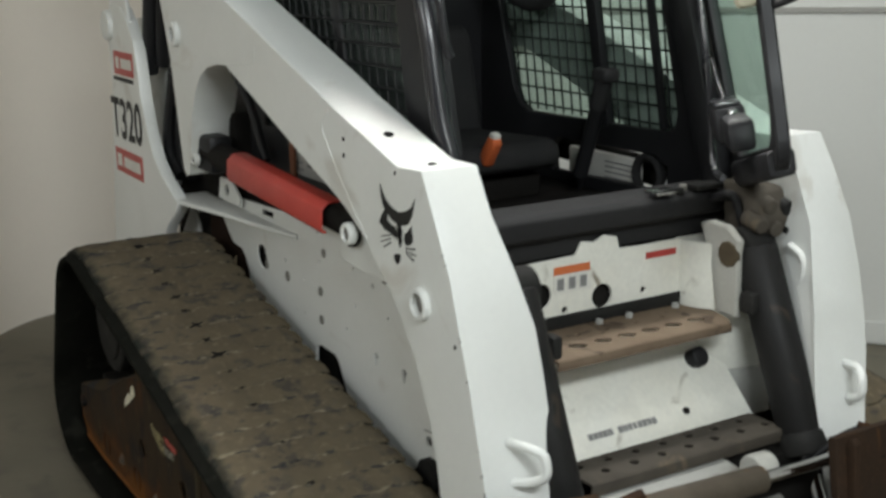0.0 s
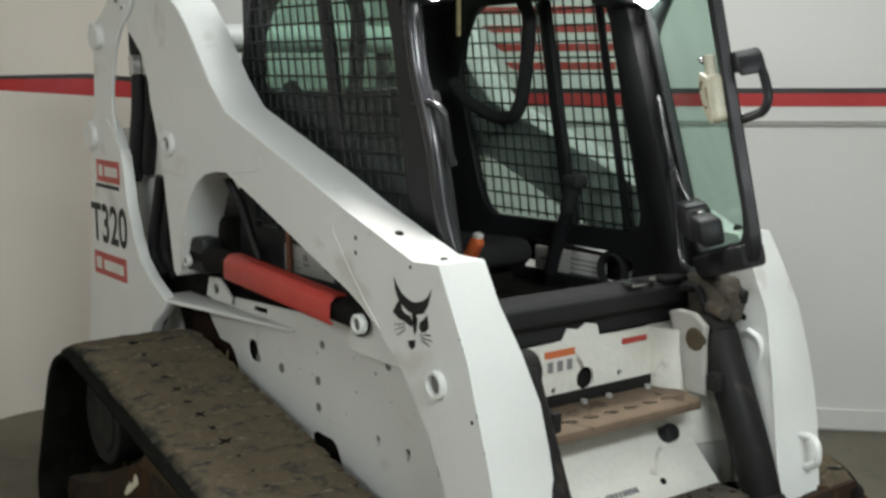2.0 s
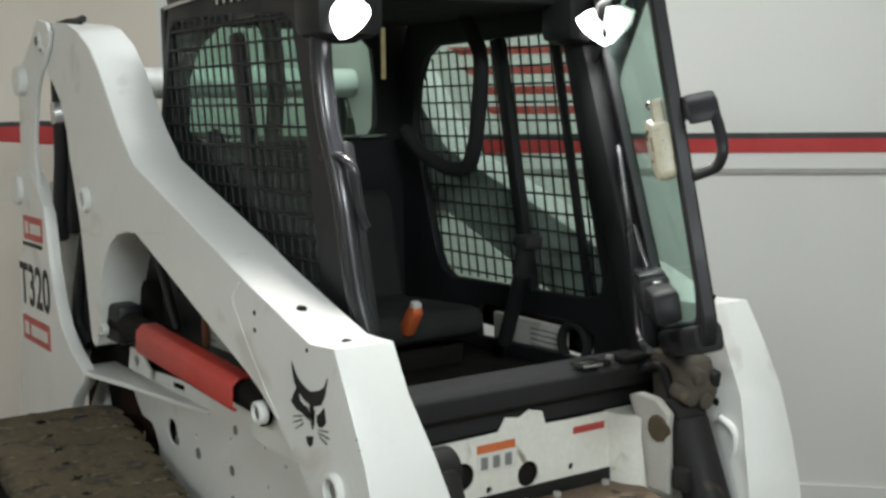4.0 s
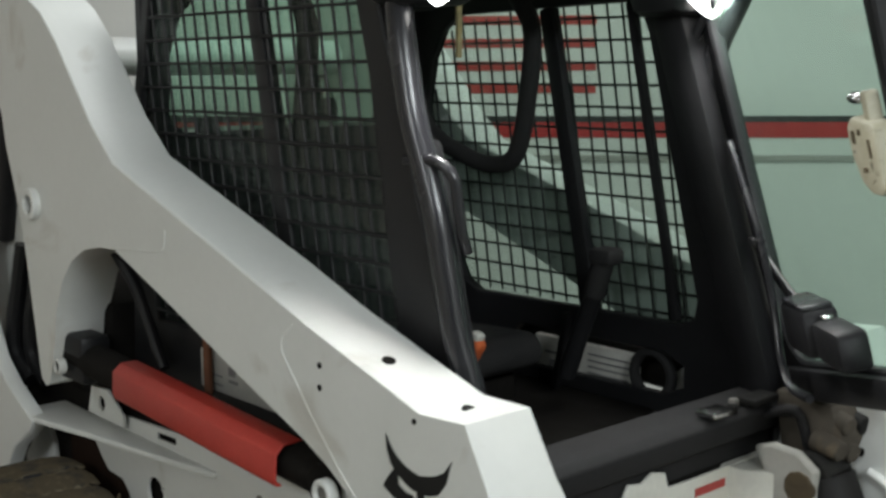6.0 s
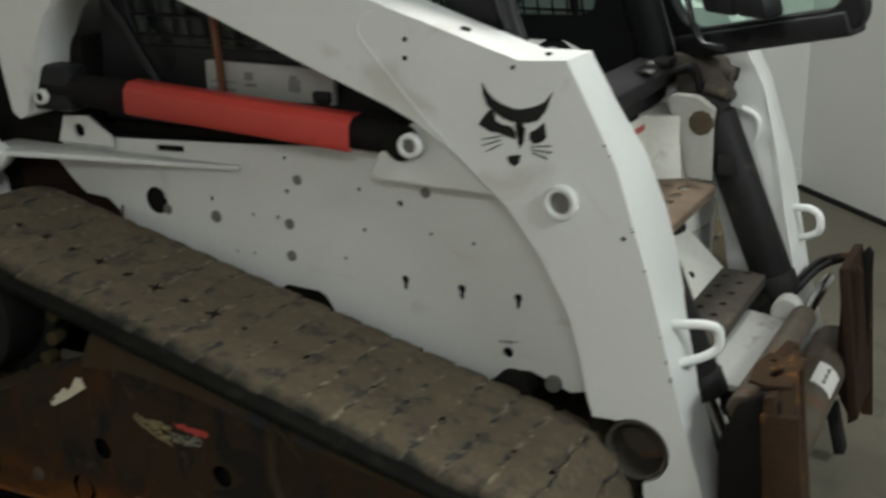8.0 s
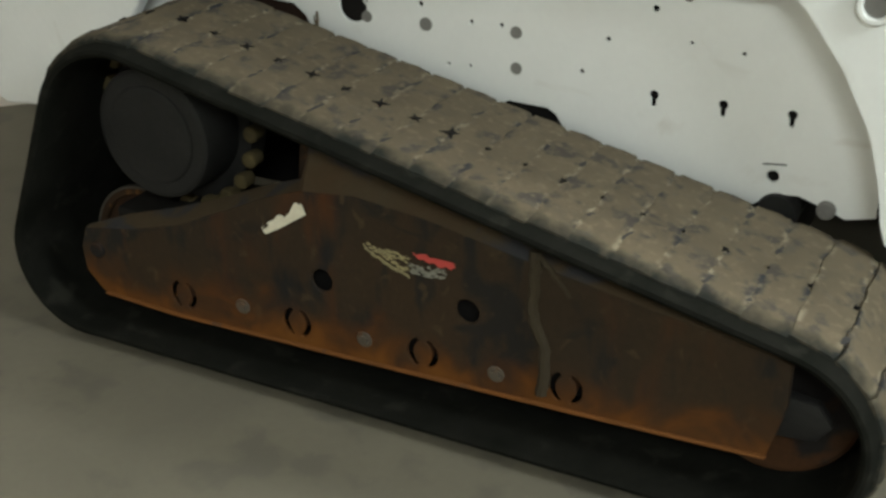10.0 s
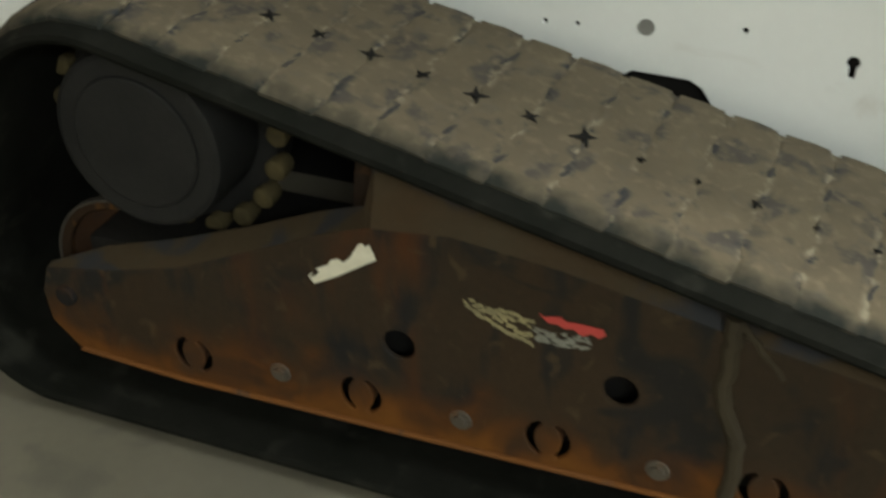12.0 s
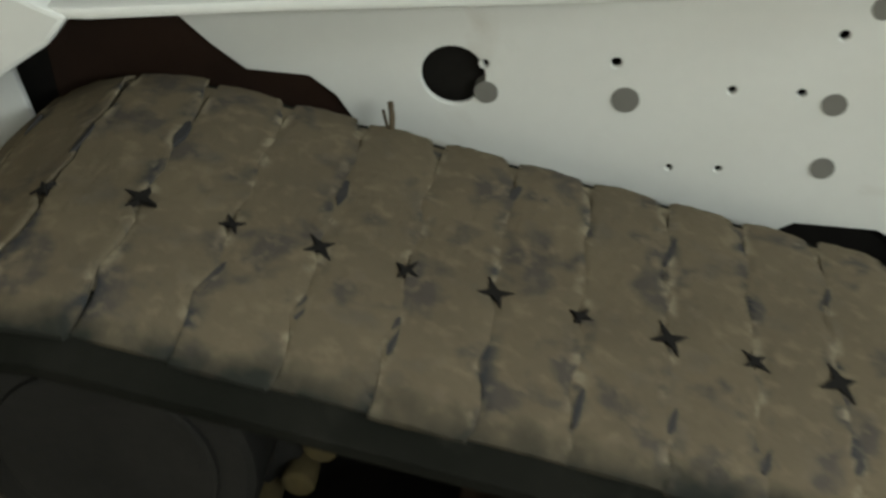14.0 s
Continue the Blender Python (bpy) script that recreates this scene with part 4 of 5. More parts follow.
LINK = [(-1.068, 1.972), (-0.972, 1.954), (-0.939, 1.923), (-0.964, 1.867), (-1.056, 1.796), (-1.118, 1.72), (-1.16, 1.60), (-1.172, 1.516), (-1.145, 1.40), (-1.20, 1.36), (-1.36, 1.36), (-1.40, 1.42), (-1.35, 1.537), (-1.335, 1.725), (-1.33, 1.805), (-1.257, 1.845), (-1.131, 1.922)]
for s in (1, -1):
    def sided(bm):
        return bm if s > 0 else mirrored(bm)
    tail = lpart("rear_upright", sided(prism(TAIL, -0.617, -0.575, 0.006)), WHITE, label="white rear upright with red decals")
    part("inner_plate", sided(prism([(-1.42, 1.42), (-1.05, 1.44), (-0.93, 1.20), (-0.95, 1.0), (-1.10, 0.80), (-1.45, 0.80)], -0.50, -0.485, 0.004)), WHITE, tail)
    part("decal", sided(box(-1.342, -1.112, -0.6185, -0.616, 1.228, 1.312, 0)), DECAL_RED, tail, "red decal")
    part("decal", sided(box(-1.36, -1.125, -0.6185, -0.616, 1.205, 1.219, 0)), DECAL_BLACK, tail, "black decal strip")
    part("decal", sided(box(-1.412, -1.083, -0.6185, -0.616, 0.862, 0.951, 0)), DECAL_RED, tail, "red decal")
    for x0, x1, z0, z1 in ((-1.32, -1.28, 1.25, 1.292), (-1.26, -1.13, 1.252, 1.288), (-1.39, -1.335, 0.883, 0.93), (-1.31, -1.11, 0.885, 0.925)):
        part("print_bar", sided(box(x0, x1, -0.6192, -0.618, z0, z1, 0)), DECAL_WHITE, tail)
    part("pin_boss", sided(rod((-1.375, -0.635, 1.40), (-1.375, -0.56, 1.40), 0.055, bev=0.008)), WHITE, tail)
    link = lpart("rear_link", sided(prism(LINK, -0.612, -0.597, 0.005)), WHITE, label="white rear link arm")
    for x, z, r, out in ((-1.06, 1.90, 0.030, 0.006), (-1.262, 1.775, 0.050, 0.028), (-1.01, 1.868, 0.014, 0.006)):
        part("pin_boss", sided(rod((x, -0.612 - out, z), (x, -0.60, z), r, bev=0.006)), WHITE, link)
        if r < 0.04:
            part("pivot_pin", sided(rod((x, -0.616 - out, z), (x, -0.60, z), r * 0.5, bev=0.002)), GREY, link)
    part("edge_rubber", sided(tube([(-1.02, -0.56, 1.948), (-0.93, -0.55, 1.955), (-0.85, -0.55, 1.950), (-0.78, -0.55, 1.956)], 0.012, 8)), BLACK, link, "worn black rubber strip")
    for k, (dx, dy, r) in enumerate(((0, 0, 0.029), (0.046, 0.030, 0.026), (-0.040, 0.03, 0.026))):
        hose = lpart("hose", sided(tube([(-1.07 + dx, -0.54 + dy, 1.86), (-1.06 + dx, -0.55 + dy, 1.77), (-1.035 + dx, -0.555 + dy, 1.66), (-1.045 + dx, -0.555 + dy, 1.52), (-1.080 + dx, -0.555 + dy, 1.40), (-1.125 + dx, -0.55 + dy, 1.27)], r, 12, 0.08)), BLACK, label="black hydraulic hose")
        if k < 2:
            part("fitting", sided(rod((-1.046 + dx, -0.556 + dy, 1.70), (-1.035 + dx, -0.557 + dy, 1.63), r + 0.004, seg=8, bev=0.003)), CHROME, hose, "bright hose fitting")
    for dx, dy in ((0, 0), (0.04, 0.03)):
        lpart("hose", sided(tube([(-0.93 + dx, -0.53 + dy, 1.27), (-0.955 + dx, -0.54 + dy, 1.15), (-1.00 + dx, -0.54 + dy, 1.05), (-1.01 + dx, -0.54 + dy, 0.96), (-0.93 + dx, -0.53 + dy, 0.90)], 0.022, 10, 0.08)), BLACK, label="black hydraulic hose")
    lpart("hose_clamp", sided(box(-1.165, -1.085, -0.60, -0.53, 1.235, 1.345, 0.014)), BLACK, label="black hose clamp block")
lpart("cross_tube", rod((-0.88, -0.46, 1.76), (-0.88, 0.46, 1.76), 0.052), WHITE, label="white cross tube between the lift arms")


def lettering(body, x0, x1, z0, z1, y, name, material, parent, label=""):
    """Words in the built-in font, fitted to a box on a side facing -y."""
    cu = bpy.data.curves.new(name, "FONT")
    cu.body, cu.extrude, cu.offset = body, 0.0, 0.02
    ob = bpy.data.objects.new(name, cu)
    me = bpy.data.meshes.new_from_object(ob)
    bpy.data.objects.remove(ob)
    co = np.array([v.co[:] for v in me.vertices])
    lo, hi = co.min(0), co.max(0)
    for v in me.vertices:
        v.co = (x0 + (v.co.x - lo[0]) / (hi[0] - lo[0]) * (x1 - x0), y, z0 + (v.co.y - lo[1]) / (hi[1] - lo[1]) * (z1 - z0))
    return part(name, me, material, parent, label)


right_tail = [o for o in bpy.data.objects if o.name.startswith("rear_upright")][0]
lettering("T320", -1.425, -1.06, 0.99, 1.142, -0.6182, "lettering", DECAL_BLACK, right_tail, "bold black model number")


# tracks
def hull(points):
    pts = sorted(points)

    def half(seq):
        out = []
        for p in seq:
            while len(out) > 1 and (out[-1][0] - out[-2][0]) * (p[1] - out[-2][1]) - (out[-1][1] - out[-2][1]) * (p[0] - out[-2][0]) <= 0:
                out.pop()
            out.append(p)
        return out
    return half(pts)[:-1] + half(pts[::-1])[:-1]


def resample(loop, n, shift=0.0):
    p = np.array(loop + loop[:1])
    s = np.concatenate(([0], np.cumsum(np.linalg.norm(np.diff(p, axis=0), axis=1))))
    t = (np.linspace(0, s[-1], n, endpoint=False) + shift) % s[-1]
    return np.stack((np.interp(t, s, p[:, 0]), np.interp(t, s, p[:, 1])), 1), s[-1]


WHEELS = ((-0.650, 0.504, 0.257), (-0.845, 0.17, 0.215), (0.81, 0.185, 0.228))
LUG_H = 0.022
LOOP = hull([p for cx, cz, r in WHEELS for p in ring(cx, cz, r - LUG_H, 90)])
Y_OUT, Y_IN = -0.985, -0.535


def belt_mesh():
    outer, _ = resample(LOOP, 196)
    nrm = np.roll(outer, -1, 0) - np.roll(outer, 1, 0)
    nrm = np.stack((nrm[:, 1], -nrm[:, 0]), 1) / np.linalg.norm(nrm, axis=1)[:, None]
    bm = bmesh.new()
    rows = [[bm.verts.new((x, y, z)) for x, z in outer + nrm * off] for off, y in
            ((0.0188, Y_OUT + 0.060), (0.0120, Y_OUT + 0.030), (0.004, Y_OUT + 0.004), (-0.005, Y_OUT - 0.020), (-0.014, Y_OUT - 0.022), (-0.022, Y_OUT - 0.016), (-0.026, Y_OUT - 0.002), (-0.026, Y_IN - 0.012), (-0.016, Y_IN), (0.002, Y_IN - 0.006), (0.0168, Y_IN - 0.034))]
    n, m = len(outer), len(rows)
    for k in range(m):
        a, b = rows[k], rows[(k + 1) % m]
        for i in range(n):
            bm.faces.new((a[i], a[(i + 1) % n], b[(i + 1) % n], b[i])).material_index = k == m - 1
    return bm


def lug_mesh(pitch, rnd):
    """One tread block: slightly arched across the run, closed up to its neighbours but for the star-shaped pockets and a few slots."""
    h = pitch / 2
    edge = Y_OUT + rnd.uniform(0.004, 0.012)
    ys = [edge, edge + 0.010, -0.945, -0.925, -0.895, -0.86, -0.824, -0.809, -0.794, -0.782, -0.766, -0.74, -0.70, -0.675, -0.64, -0.60, -0.556, Y_IN + 0.002]
    cut = [rnd.uniform(0.0, 1.0) for _ in range(3)]
    gap = [0.0006, -0.001, -0.002 + 0.0035 * (cut[0] > 0.7), -0.002 + 0.0045 * (cut[0] > 0.7), -0.002 + 0.0035 * (cut[1] > 0.75), -0.0022, -0.002, 0.0004, 0.004, 0.0004, -0.002, -0.0024, -0.002, -0.002 + 0.0035 * (cut[2] > 0.7), -0.001, 0.0010, 0.007, 0.016]
    low = [0.012, 0.005, 0.001, 0, 0, 0, 0, 0, 0, 0, 0, 0, 0, 0, 0, 0.001, 0.006, 0.018]
    prof = [(-1.0, 0.002), (-1.0, 0.0204), (-0.93, 0.0211), (-0.75, 0.0217), (-0.35, 0.0222), (0.0, 0.0225), (0.35, 0.0221), (0.75, 0.0216), (0.93, 0.0210), (1.0, 0.0203), (1.0, 0.002)]
    bm = bmesh.new()
    rows = []
    for y, c, d in zip(ys, gap, low):
        w = [h - c * rnd.uniform(0.8, 1.2), h - c * rnd.uniform(0.8, 1.2)]
        wave = 0.0030 * math.sin(58 * y) + 0.0018 * math.sin(137 * y + 1.0)
        rows.append([bm.verts.new((p * w[p > 0] + wave, y + rnd.uniform(-0.003, 0.003) * (abs(y + 0.76) < 0.2), max(q - d + (q > 0.01) * rnd.uniform(-0.0013, 0.0010), 0.002))) for p, q in prof])
    for a, b in zip(rows, rows[1:]):
        for k in range(len(prof) - 1):
            bm.faces.new((a[k], a[k + 1], b[k + 1], b[k]))
    bm.faces.new(rows[0]), bm.faces.new(rows[-1][::-1])
    return bm


def star_mesh(rnd):
    """A dark four-pointed slit where the guide pins show through the tread."""
    pts = []
    for k in range(8):
        a, r = math.tau * k / 8 + 0.7, rnd.uniform(0.017, 0.028) if k % 2 == 0 else rnd.uniform(0.005, 0.0095)
        pts.append((r * math.cos(a), r * math.sin(a)))
    return prism(pts, -0.003, 0.0025, 0, "z")


def worn_slot(rnd):
    """A shallow elongated slot of bare rubber along a seam."""
    a, b = rnd.uniform(0.016, 0.030), rnd.uniform(0.0035, 0.0065)
    return prism([(b * math.sin(t) * rnd.uniform(0.7, 1.2) + 0.15 * a * math.cos(t), a * math.cos(t) * rnd.uniform(0.85, 1.1)) for t in [math.tau * k / 10 for k in range(10)]], -0.003, 0.0022, 0, "z")


def make_track(side):
    bm = belt_mesh()
    belt = lpart("rubber_track", bm if side > 0 else mirrored(bm), [RUBBER_EDGE, TREAD], label="dust-covered rubber track")
    _, length = resample(LOOP, 10)
    n = round(length / 0.086)
    fine, _ = resample(LOOP, 4000)
    star = np.argmin(np.hypot(fine[:, 0] + 0.171, fine[:, 1] - 0.65)) / 4000 * length
    pos, _ = resample(LOOP, n, (star + length / n / 2) % (length / n))
    ahead, _ = resample(LOOP, n, (star + length / n / 2) % (length / n) + 0.02)
    back, _ = resample(LOOP, n, (star + length / n / 2) % (length / n) - 0.02)
    rnd = random.Random(5)
    kinds = []
    for k in range(6):
        bm = lug_mesh(length / n, rnd)
        kinds.append(bm if side > 0 else mirrored(bm))
    meshes, stars, slots = [], [], []
    for k, ((x, z), (ax, az), (bx, bz)) in enumerate(zip(pos, ahead, back)):
        if len(meshes) < 6:
            lug = part("tread_block", kinds[k], TREAD, belt, angle=60)
            meshes.append(lug.data)
        else:
            lug = new("tread_block", rnd.choice(meshes))
            lug.parent = belt
        turn = Matrix.Rotation(-math.atan2(az - bz, ax - bx) + math.pi, 4, "Y")
        spot = Matrix.Translation((x, 0, z)) @ turn
        lug.matrix_local = spot
        if k < 5:
            st = part("star_slot", star_mesh(rnd), NEAR_BLACK, belt)
            stars.append(st.data)
        else:
            st = new("star_slot", rnd.choice(stars))
            st.parent = belt
        for y in (rnd.uniform(-0.925, -0.87), rnd.uniform(-0.72, -0.62)):
            if rnd.random() < 0.55:
                if len(slots) < 8:
                    ws = part("worn_slot", worn_slot(rnd), SLOT, belt)
                    slots.append(ws.data)
                else:
                    ws = new("worn_slot", rnd.choice(slots))
                    ws.parent = belt
                ws.matrix_local = spot @ Matrix.Translation((length / n / 2 + 0.003, y * side, 0.0192)) @ Matrix.Rotation(rnd.uniform(-0.15, 0.15), 4, "Z")
        r = rnd.uniform(0.6, 0.98) if 0.35 < z and x < 0.09 else rnd.uniform(0.15, 0.4)
        st.matrix_local = spot @ Matrix.Translation((length / n / 2, -0.794 * side, 0.0205)) @ Matrix.Rotation(rnd.uniform(-0.5, 0.5), 4, "Z") @ Matrix.Diagonal((r, r * rnd.uniform(0.7, 1.2), 1, 1))
    return belt


for side in (1, -1):
    make_track(side)

# track frames: a lower side plate, a sloping upper plate and a rusty lower lip
LOWER = [(-0.835, 0.254), (-0.855, 0.20), (-0.85, 0.138), (-0.80, 0.087), (-0.58, 0.077), (-0.1, 0.088), (0.449, 0.104), (0.82, 0.118), (0.85, 0.24), (0.85, 0.33), (0.81, 0.345), (0.60, 0.375), (0.344, 0.421), (0.104, 0.468),
         (-0.065, 0.487), (-0.20, 0.473), (-0.288, 0.442), (-0.403, 0.387), (-0.551, 0.320), (-0.694, 0.280)]
CREASE = [(-0.832, 0.255), (-0.694, 0.280), (-0.551, 0.320), (-0.403, 0.387), (-0.288, 0.442), (-0.20, 0.473), (-0.065, 0.487), (0.104, 0.468), (0.344, 0.421), (0.60, 0.375), (0.81, 0.345)]
CREASE.insert(6, (-0.192, 0.474))
UPPER = [(-0.834, -0.942, 0.258), (-0.735, -0.905, 0.290), (-0.59, -0.90, 0.333), (-0.43, -0.90, 0.395), (-0.315, -0.90, 0.445), (-0.23, -0.90, 0.474), (-0.215, -0.87, 0.565), (-0.10, -0.86, 0.60), (0.10, -0.86, 0.545), (0.344, -0.86, 0.485), (0.60, -0.86, 0.425), (0.80, -0.86, 0.385)]


def crescent(x, z, t):
    """A sickle-shaped opening beside a roller's end."""
    out = [(x + 0.037 * math.cos(t + a), z + 0.037 * math.sin(t + a)) for a in np.linspace(-1.15, 1.15, 10)]
    return out + [(x + 0.001 * math.cos(t) + 0.0215 * math.cos(t + a), z + 0.031 * math.sin(t + a)) for a in np.linspace(1.2, -1.2, 8)]


ROLLERS = ((-0.552, 0.138), (-0.232, 0.144), (0.088, 0.150), (0.415, 0.155))
for s in (1, -1):
    def sided(bm):
        return bm if s > 0 else mirrored(bm)
    fr = lpart("track_frame", sided(plate(LOWER, [ring(-0.157, 0.268, 0.027), ring(0.196, 0.279, 0.027)] + [crescent(x, z, t) for x, z in ROLLERS for t in (0.0, math.pi)], -0.957, -0.947, 0.002)), FRAME_RUST, label="rusty steel track frame")
    bm = bmesh.new()
    a = [bm.verts.new((x, -0.955, z)) for x, z in CREASE]
    b = [bm.verts.new((x, y, z)) for x, y, z in UPPER]
    c = [bm.verts.new((x, -0.945, z - 0.01)) for x, z in CREASE]
    d = [bm.verts.new((x, y + 0.005, z - 0.012)) for x, y, z in UPPER]
    for p, q in ((a, b), (b, d), (d, c), (c, a)):
        for i in range(len(p) - 1):
            bm.faces.new((p[i], p[i + 1], q[i + 1], q[i]))
    bm.faces.new((a[0], b[0], d[0], c[0])), bm.faces.new((a[-1], b[-1], d[-1], c[-1]))
    part("top_plate", sided(bm), RUST_DUSTY, fr, "dusty sloping top plate")
    part("inner_box", sided(box(-0.78, 0.78, -0.90, -0.64, 0.10, 0.30, 0.01)), NEAR_BLACK, fr)
    part("inner_web", sided(prism([(-0.30, 0.30), (0.78, 0.30), (0.78, 0.33), (-0.10, 0.55), (-0.27, 0.56)], -0.84, -0.64, 0.01)), DARK_RUST, fr)
    part("lower_lip", sided(prism([(-0.80, 0.085), (-0.58, 0.075), (-0.1, 0.086), (0.449, 0.102), (0.82, 0.116), (0.825, 0.124), (0.449, 0.110), (-0.1, 0.094), (-0.58, 0.083), (-0.79, 0.092)], -0.964, -0.955, 0.003)), RUST_EDGE, fr, "orange rusty lip")
    for line, r in (([(0.345, 0.452), (0.345, 0.40), (0.340, 0.32), (0.355, 0.27), (0.371, 0.235), (0.366, 0.16), (0.360, 0.115)], 0.0135), ([(0.352, 0.445), (0.385, 0.405), (0.43, 0.352)], 0.0055)):
        rnd = random.Random(9)
        pts = [Vector((x, -0.955, z)) for x, z in line]
        fine = [a.lerp(b, k / 4) + Vector((rnd.uniform(-0.003, 0.003), 0, 0)) for a, b in zip(pts, pts[1:]) for k in range(4)]
        part("weld_bead", sided(tube(fine, r, 8)), WELD, fr, "muddy weld bead")
    part("rear_bolt", sided(rod((-0.80, -0.968, 0.205), (-0.80, -0.95, 0.205), 0.02, bev=0.004)), RUST, fr)
    for x, z in ROLLERS:
        part("roller_end", sided(rod((x, -0.9475, z), (x, -0.90, z), 0.022, bev=0.005)), RUST, fr)
    for x, z in ((-0.379, 0.150), (-0.055, 0.147), (0.261, 0.147)):
        part("bolt", sided(join(rod((x, -0.966, z), (x, -0.95, z), 0.012, seg=6), rod((x, -0.960, z), (x, -0.95, z), 0.019, bev=0.002))), TAN_STEEL, fr, "greasy bolt with a washer")
    sp = lpart("sprocket", sided(rod((-0.645, -0.78, 0.505), (-0.645, -0.72, 0.505), 0.200, seg=36)), DARK_STEEL, label="muddy drive sprocket")
    for k in range(20):
        t = math.tau * k / 20
        x, z = -0.645 + 0.212 * math.cos(t), 0.505 + 0.212 * math.sin(t)
        part("tooth", sided(rod((x, -0.805, z), (x, -0.760, z), 0.021, 0.018, seg=12, bev=0.008)), SPROCKET_MUD, sp, "mud-caked sprocket pin")
    hub = lpart("drive_hub", sided(rod((-0.636, -0.90, 0.507), (-0.636, -0.72, 0.507), 0.158, seg=40, bev=0.012)), DARK_STEEL, label="dark drive hub")
    part("cap", sided(rod((-0.636, -0.906, 0.507), (-0.636, -0.88, 0.507), 0.118, seg=40, bev=0.006)), DARK_STEEL, hub)
    idl = lpart("rear_idler", sided(rod((-0.80, -0.77, 0.135), (-0.80, -0.62, 0.135), 0.155, seg=40, bev=0.01)), RUST, label="worn steel idler wheel")
    part("rim", sided(plate(ring(-0.80, 0.135, 0.163, 40), [ring(-0.80, 0.135, 0.140, 40)], -0.785, -0.765, 0.004)), RUST_FACE, idl, "rusty wheel rim")
    part("wear_ring", sided(plate(ring(-0.80, 0.135, 0.1645, 40), [ring(-0.80, 0.135, 0.158, 40)], -0.787, -0.770, 0.001)), STEP_DARK, idl, "polished running edge")
    lpart("front_idler", sided(rod((0.81, -0.86, 0.185), (0.81, -0.66, 0.185), 0.165, seg=40, bev=0.01)), RUST, label="rusty front idler wheel")
    lpart("idler_fork", sided(prism([(0.70, 0.14), (0.90, 0.16), (0.93, 0.20), (0.90, 0.24), (0.70, 0.26)], -0.93, -0.90, 0.005)), DARK_STEEL)
    # remains of stickers on the frame
    part("torn_sticker", sided(prism([(-0.305, 0.365), (-0.296, 0.352), (-0.255, 0.375), (-0.186, 0.421), (-0.190, 0.432), (-0.196, 0.446), (-0.203, 0.440), (-0.208, 0.446), (-0.215, 0.441), (-0.229, 0.416), (-0.242, 0.403), (-0.250, 0.408), (-0.262, 0.404), (-0.270, 0.392), (-0.286, 0.384)], -0.9585, -0.957, 0)), PAPER, fr, "torn white sticker")
    part("torn_sticker", sided(prism([(-0.303, 0.362), (-0.292, 0.368), (-0.284, 0.378), (-0.292, 0.380)], -0.9587, -0.957, 0)), DARK_RUST, fr)
    rnd = random.Random(21)
    for count, (x0, z0), (x1, z1), bow, wide, paint, label in ((26, (-0.043, 0.378), (0.061, 0.333), -0.008, 0.003, PAPER_YELLOW, "scratched yellow sticker"), (22, (-0.036, 0.386), (0.060, 0.345), -0.004, 0.005, PAPER_YELLOW, "scratched yellow sticker"),
                                                          (20, (-0.005, 0.380), (0.062, 0.366), 0.0, 0.007, PAPER_YELLOW, "scratched yellow sticker"), (40, (0.066, 0.352), (0.146, 0.350), 0.0, 0.013, PAPER_GREY, "scratched grey sticker")):
        for k in range(count):
            t = (k + rnd.uniform(0.1, 0.9)) / count
            x, z = x0 + (x1 - x0) * t, z0 + (z1 - z0) * t + bow * 4 * t * (1 - t) + rnd.uniform(-wide, wide)
            a, b = rnd.uniform(0.005, 0.011), rnd.uniform(0.0015, 0.0042)
            turn = math.atan2(z1 - z0, x1 - x0) + rnd.uniform(-0.5, 0.5)
            form = [(x + a * rnd.uniform(0.6, 1) * math.cos(q) * math.cos(turn) - b * rnd.uniform(0.6, 1) * math.sin(q) * math.sin(turn), z + a * rnd.uniform(0.6, 1) * math.cos(q) * math.sin(turn) + b * rnd.uniform(0.6, 1) * math.sin(q) * math.cos(turn)) for q in (0, 1.0, 2.1, 3.1, 4.2, 5.2)]
            part("torn_sticker", sided(prism(form, -0.9583 - 0.0001 * (k % 3), -0.957, 0)), paint, fr, label)
    part("torn_sticker", sided(prism([(0.071, 0.389), (0.080, 0.384), (0.086, 0.387), (0.103, 0.391), (0.112, 0.384), (0.125, 0.386), (0.166, 0.385), (0.170, 0.376), (0.160, 0.368), (0.150, 0.373), (0.135, 0.366), (0.122, 0.375), (0.110, 0.372), (0.098, 0.377), (0.085, 0.376)], -0.9588, -0.957, 0)), DECAL_RED, fr, "scratched red sticker")
    # lift cylinder
    cyl = lpart("lift_cylinder", sided(rod((-0.62, -0.53, 1.03), (0.44, -0.53, 0.985), 0.042)), NEAR_BLACK, label="black lift cylinder")
    part("end_block", sided(box(-0.70, -0.52, -0.57, -0.49, 0.97, 1.09, 0.015)), BLACK, cyl)
    part("rod_eye", sided(rod((0.46, -0.575, 0.985), (0.46, -0.49, 0.985), 0.042)), NEAR_BLACK, cyl)
    part("hose", sided(tube([(-0.50, -0.50, 1.33), (-0.42, -0.47, 1.22), (-0.30, -0.47, 1.04)], 0.014, 10, 0.06)), BLACK, cyl)
    if s > 0:
        part("hose", sided(tube([(-0.14, -0.46, 1.34), (-0.12, -0.46, 1.20), (-0.10, -0.47, 1.02)], 0.010, 10, 0.06)), BELT_DULL, cyl, "faded orange hose")

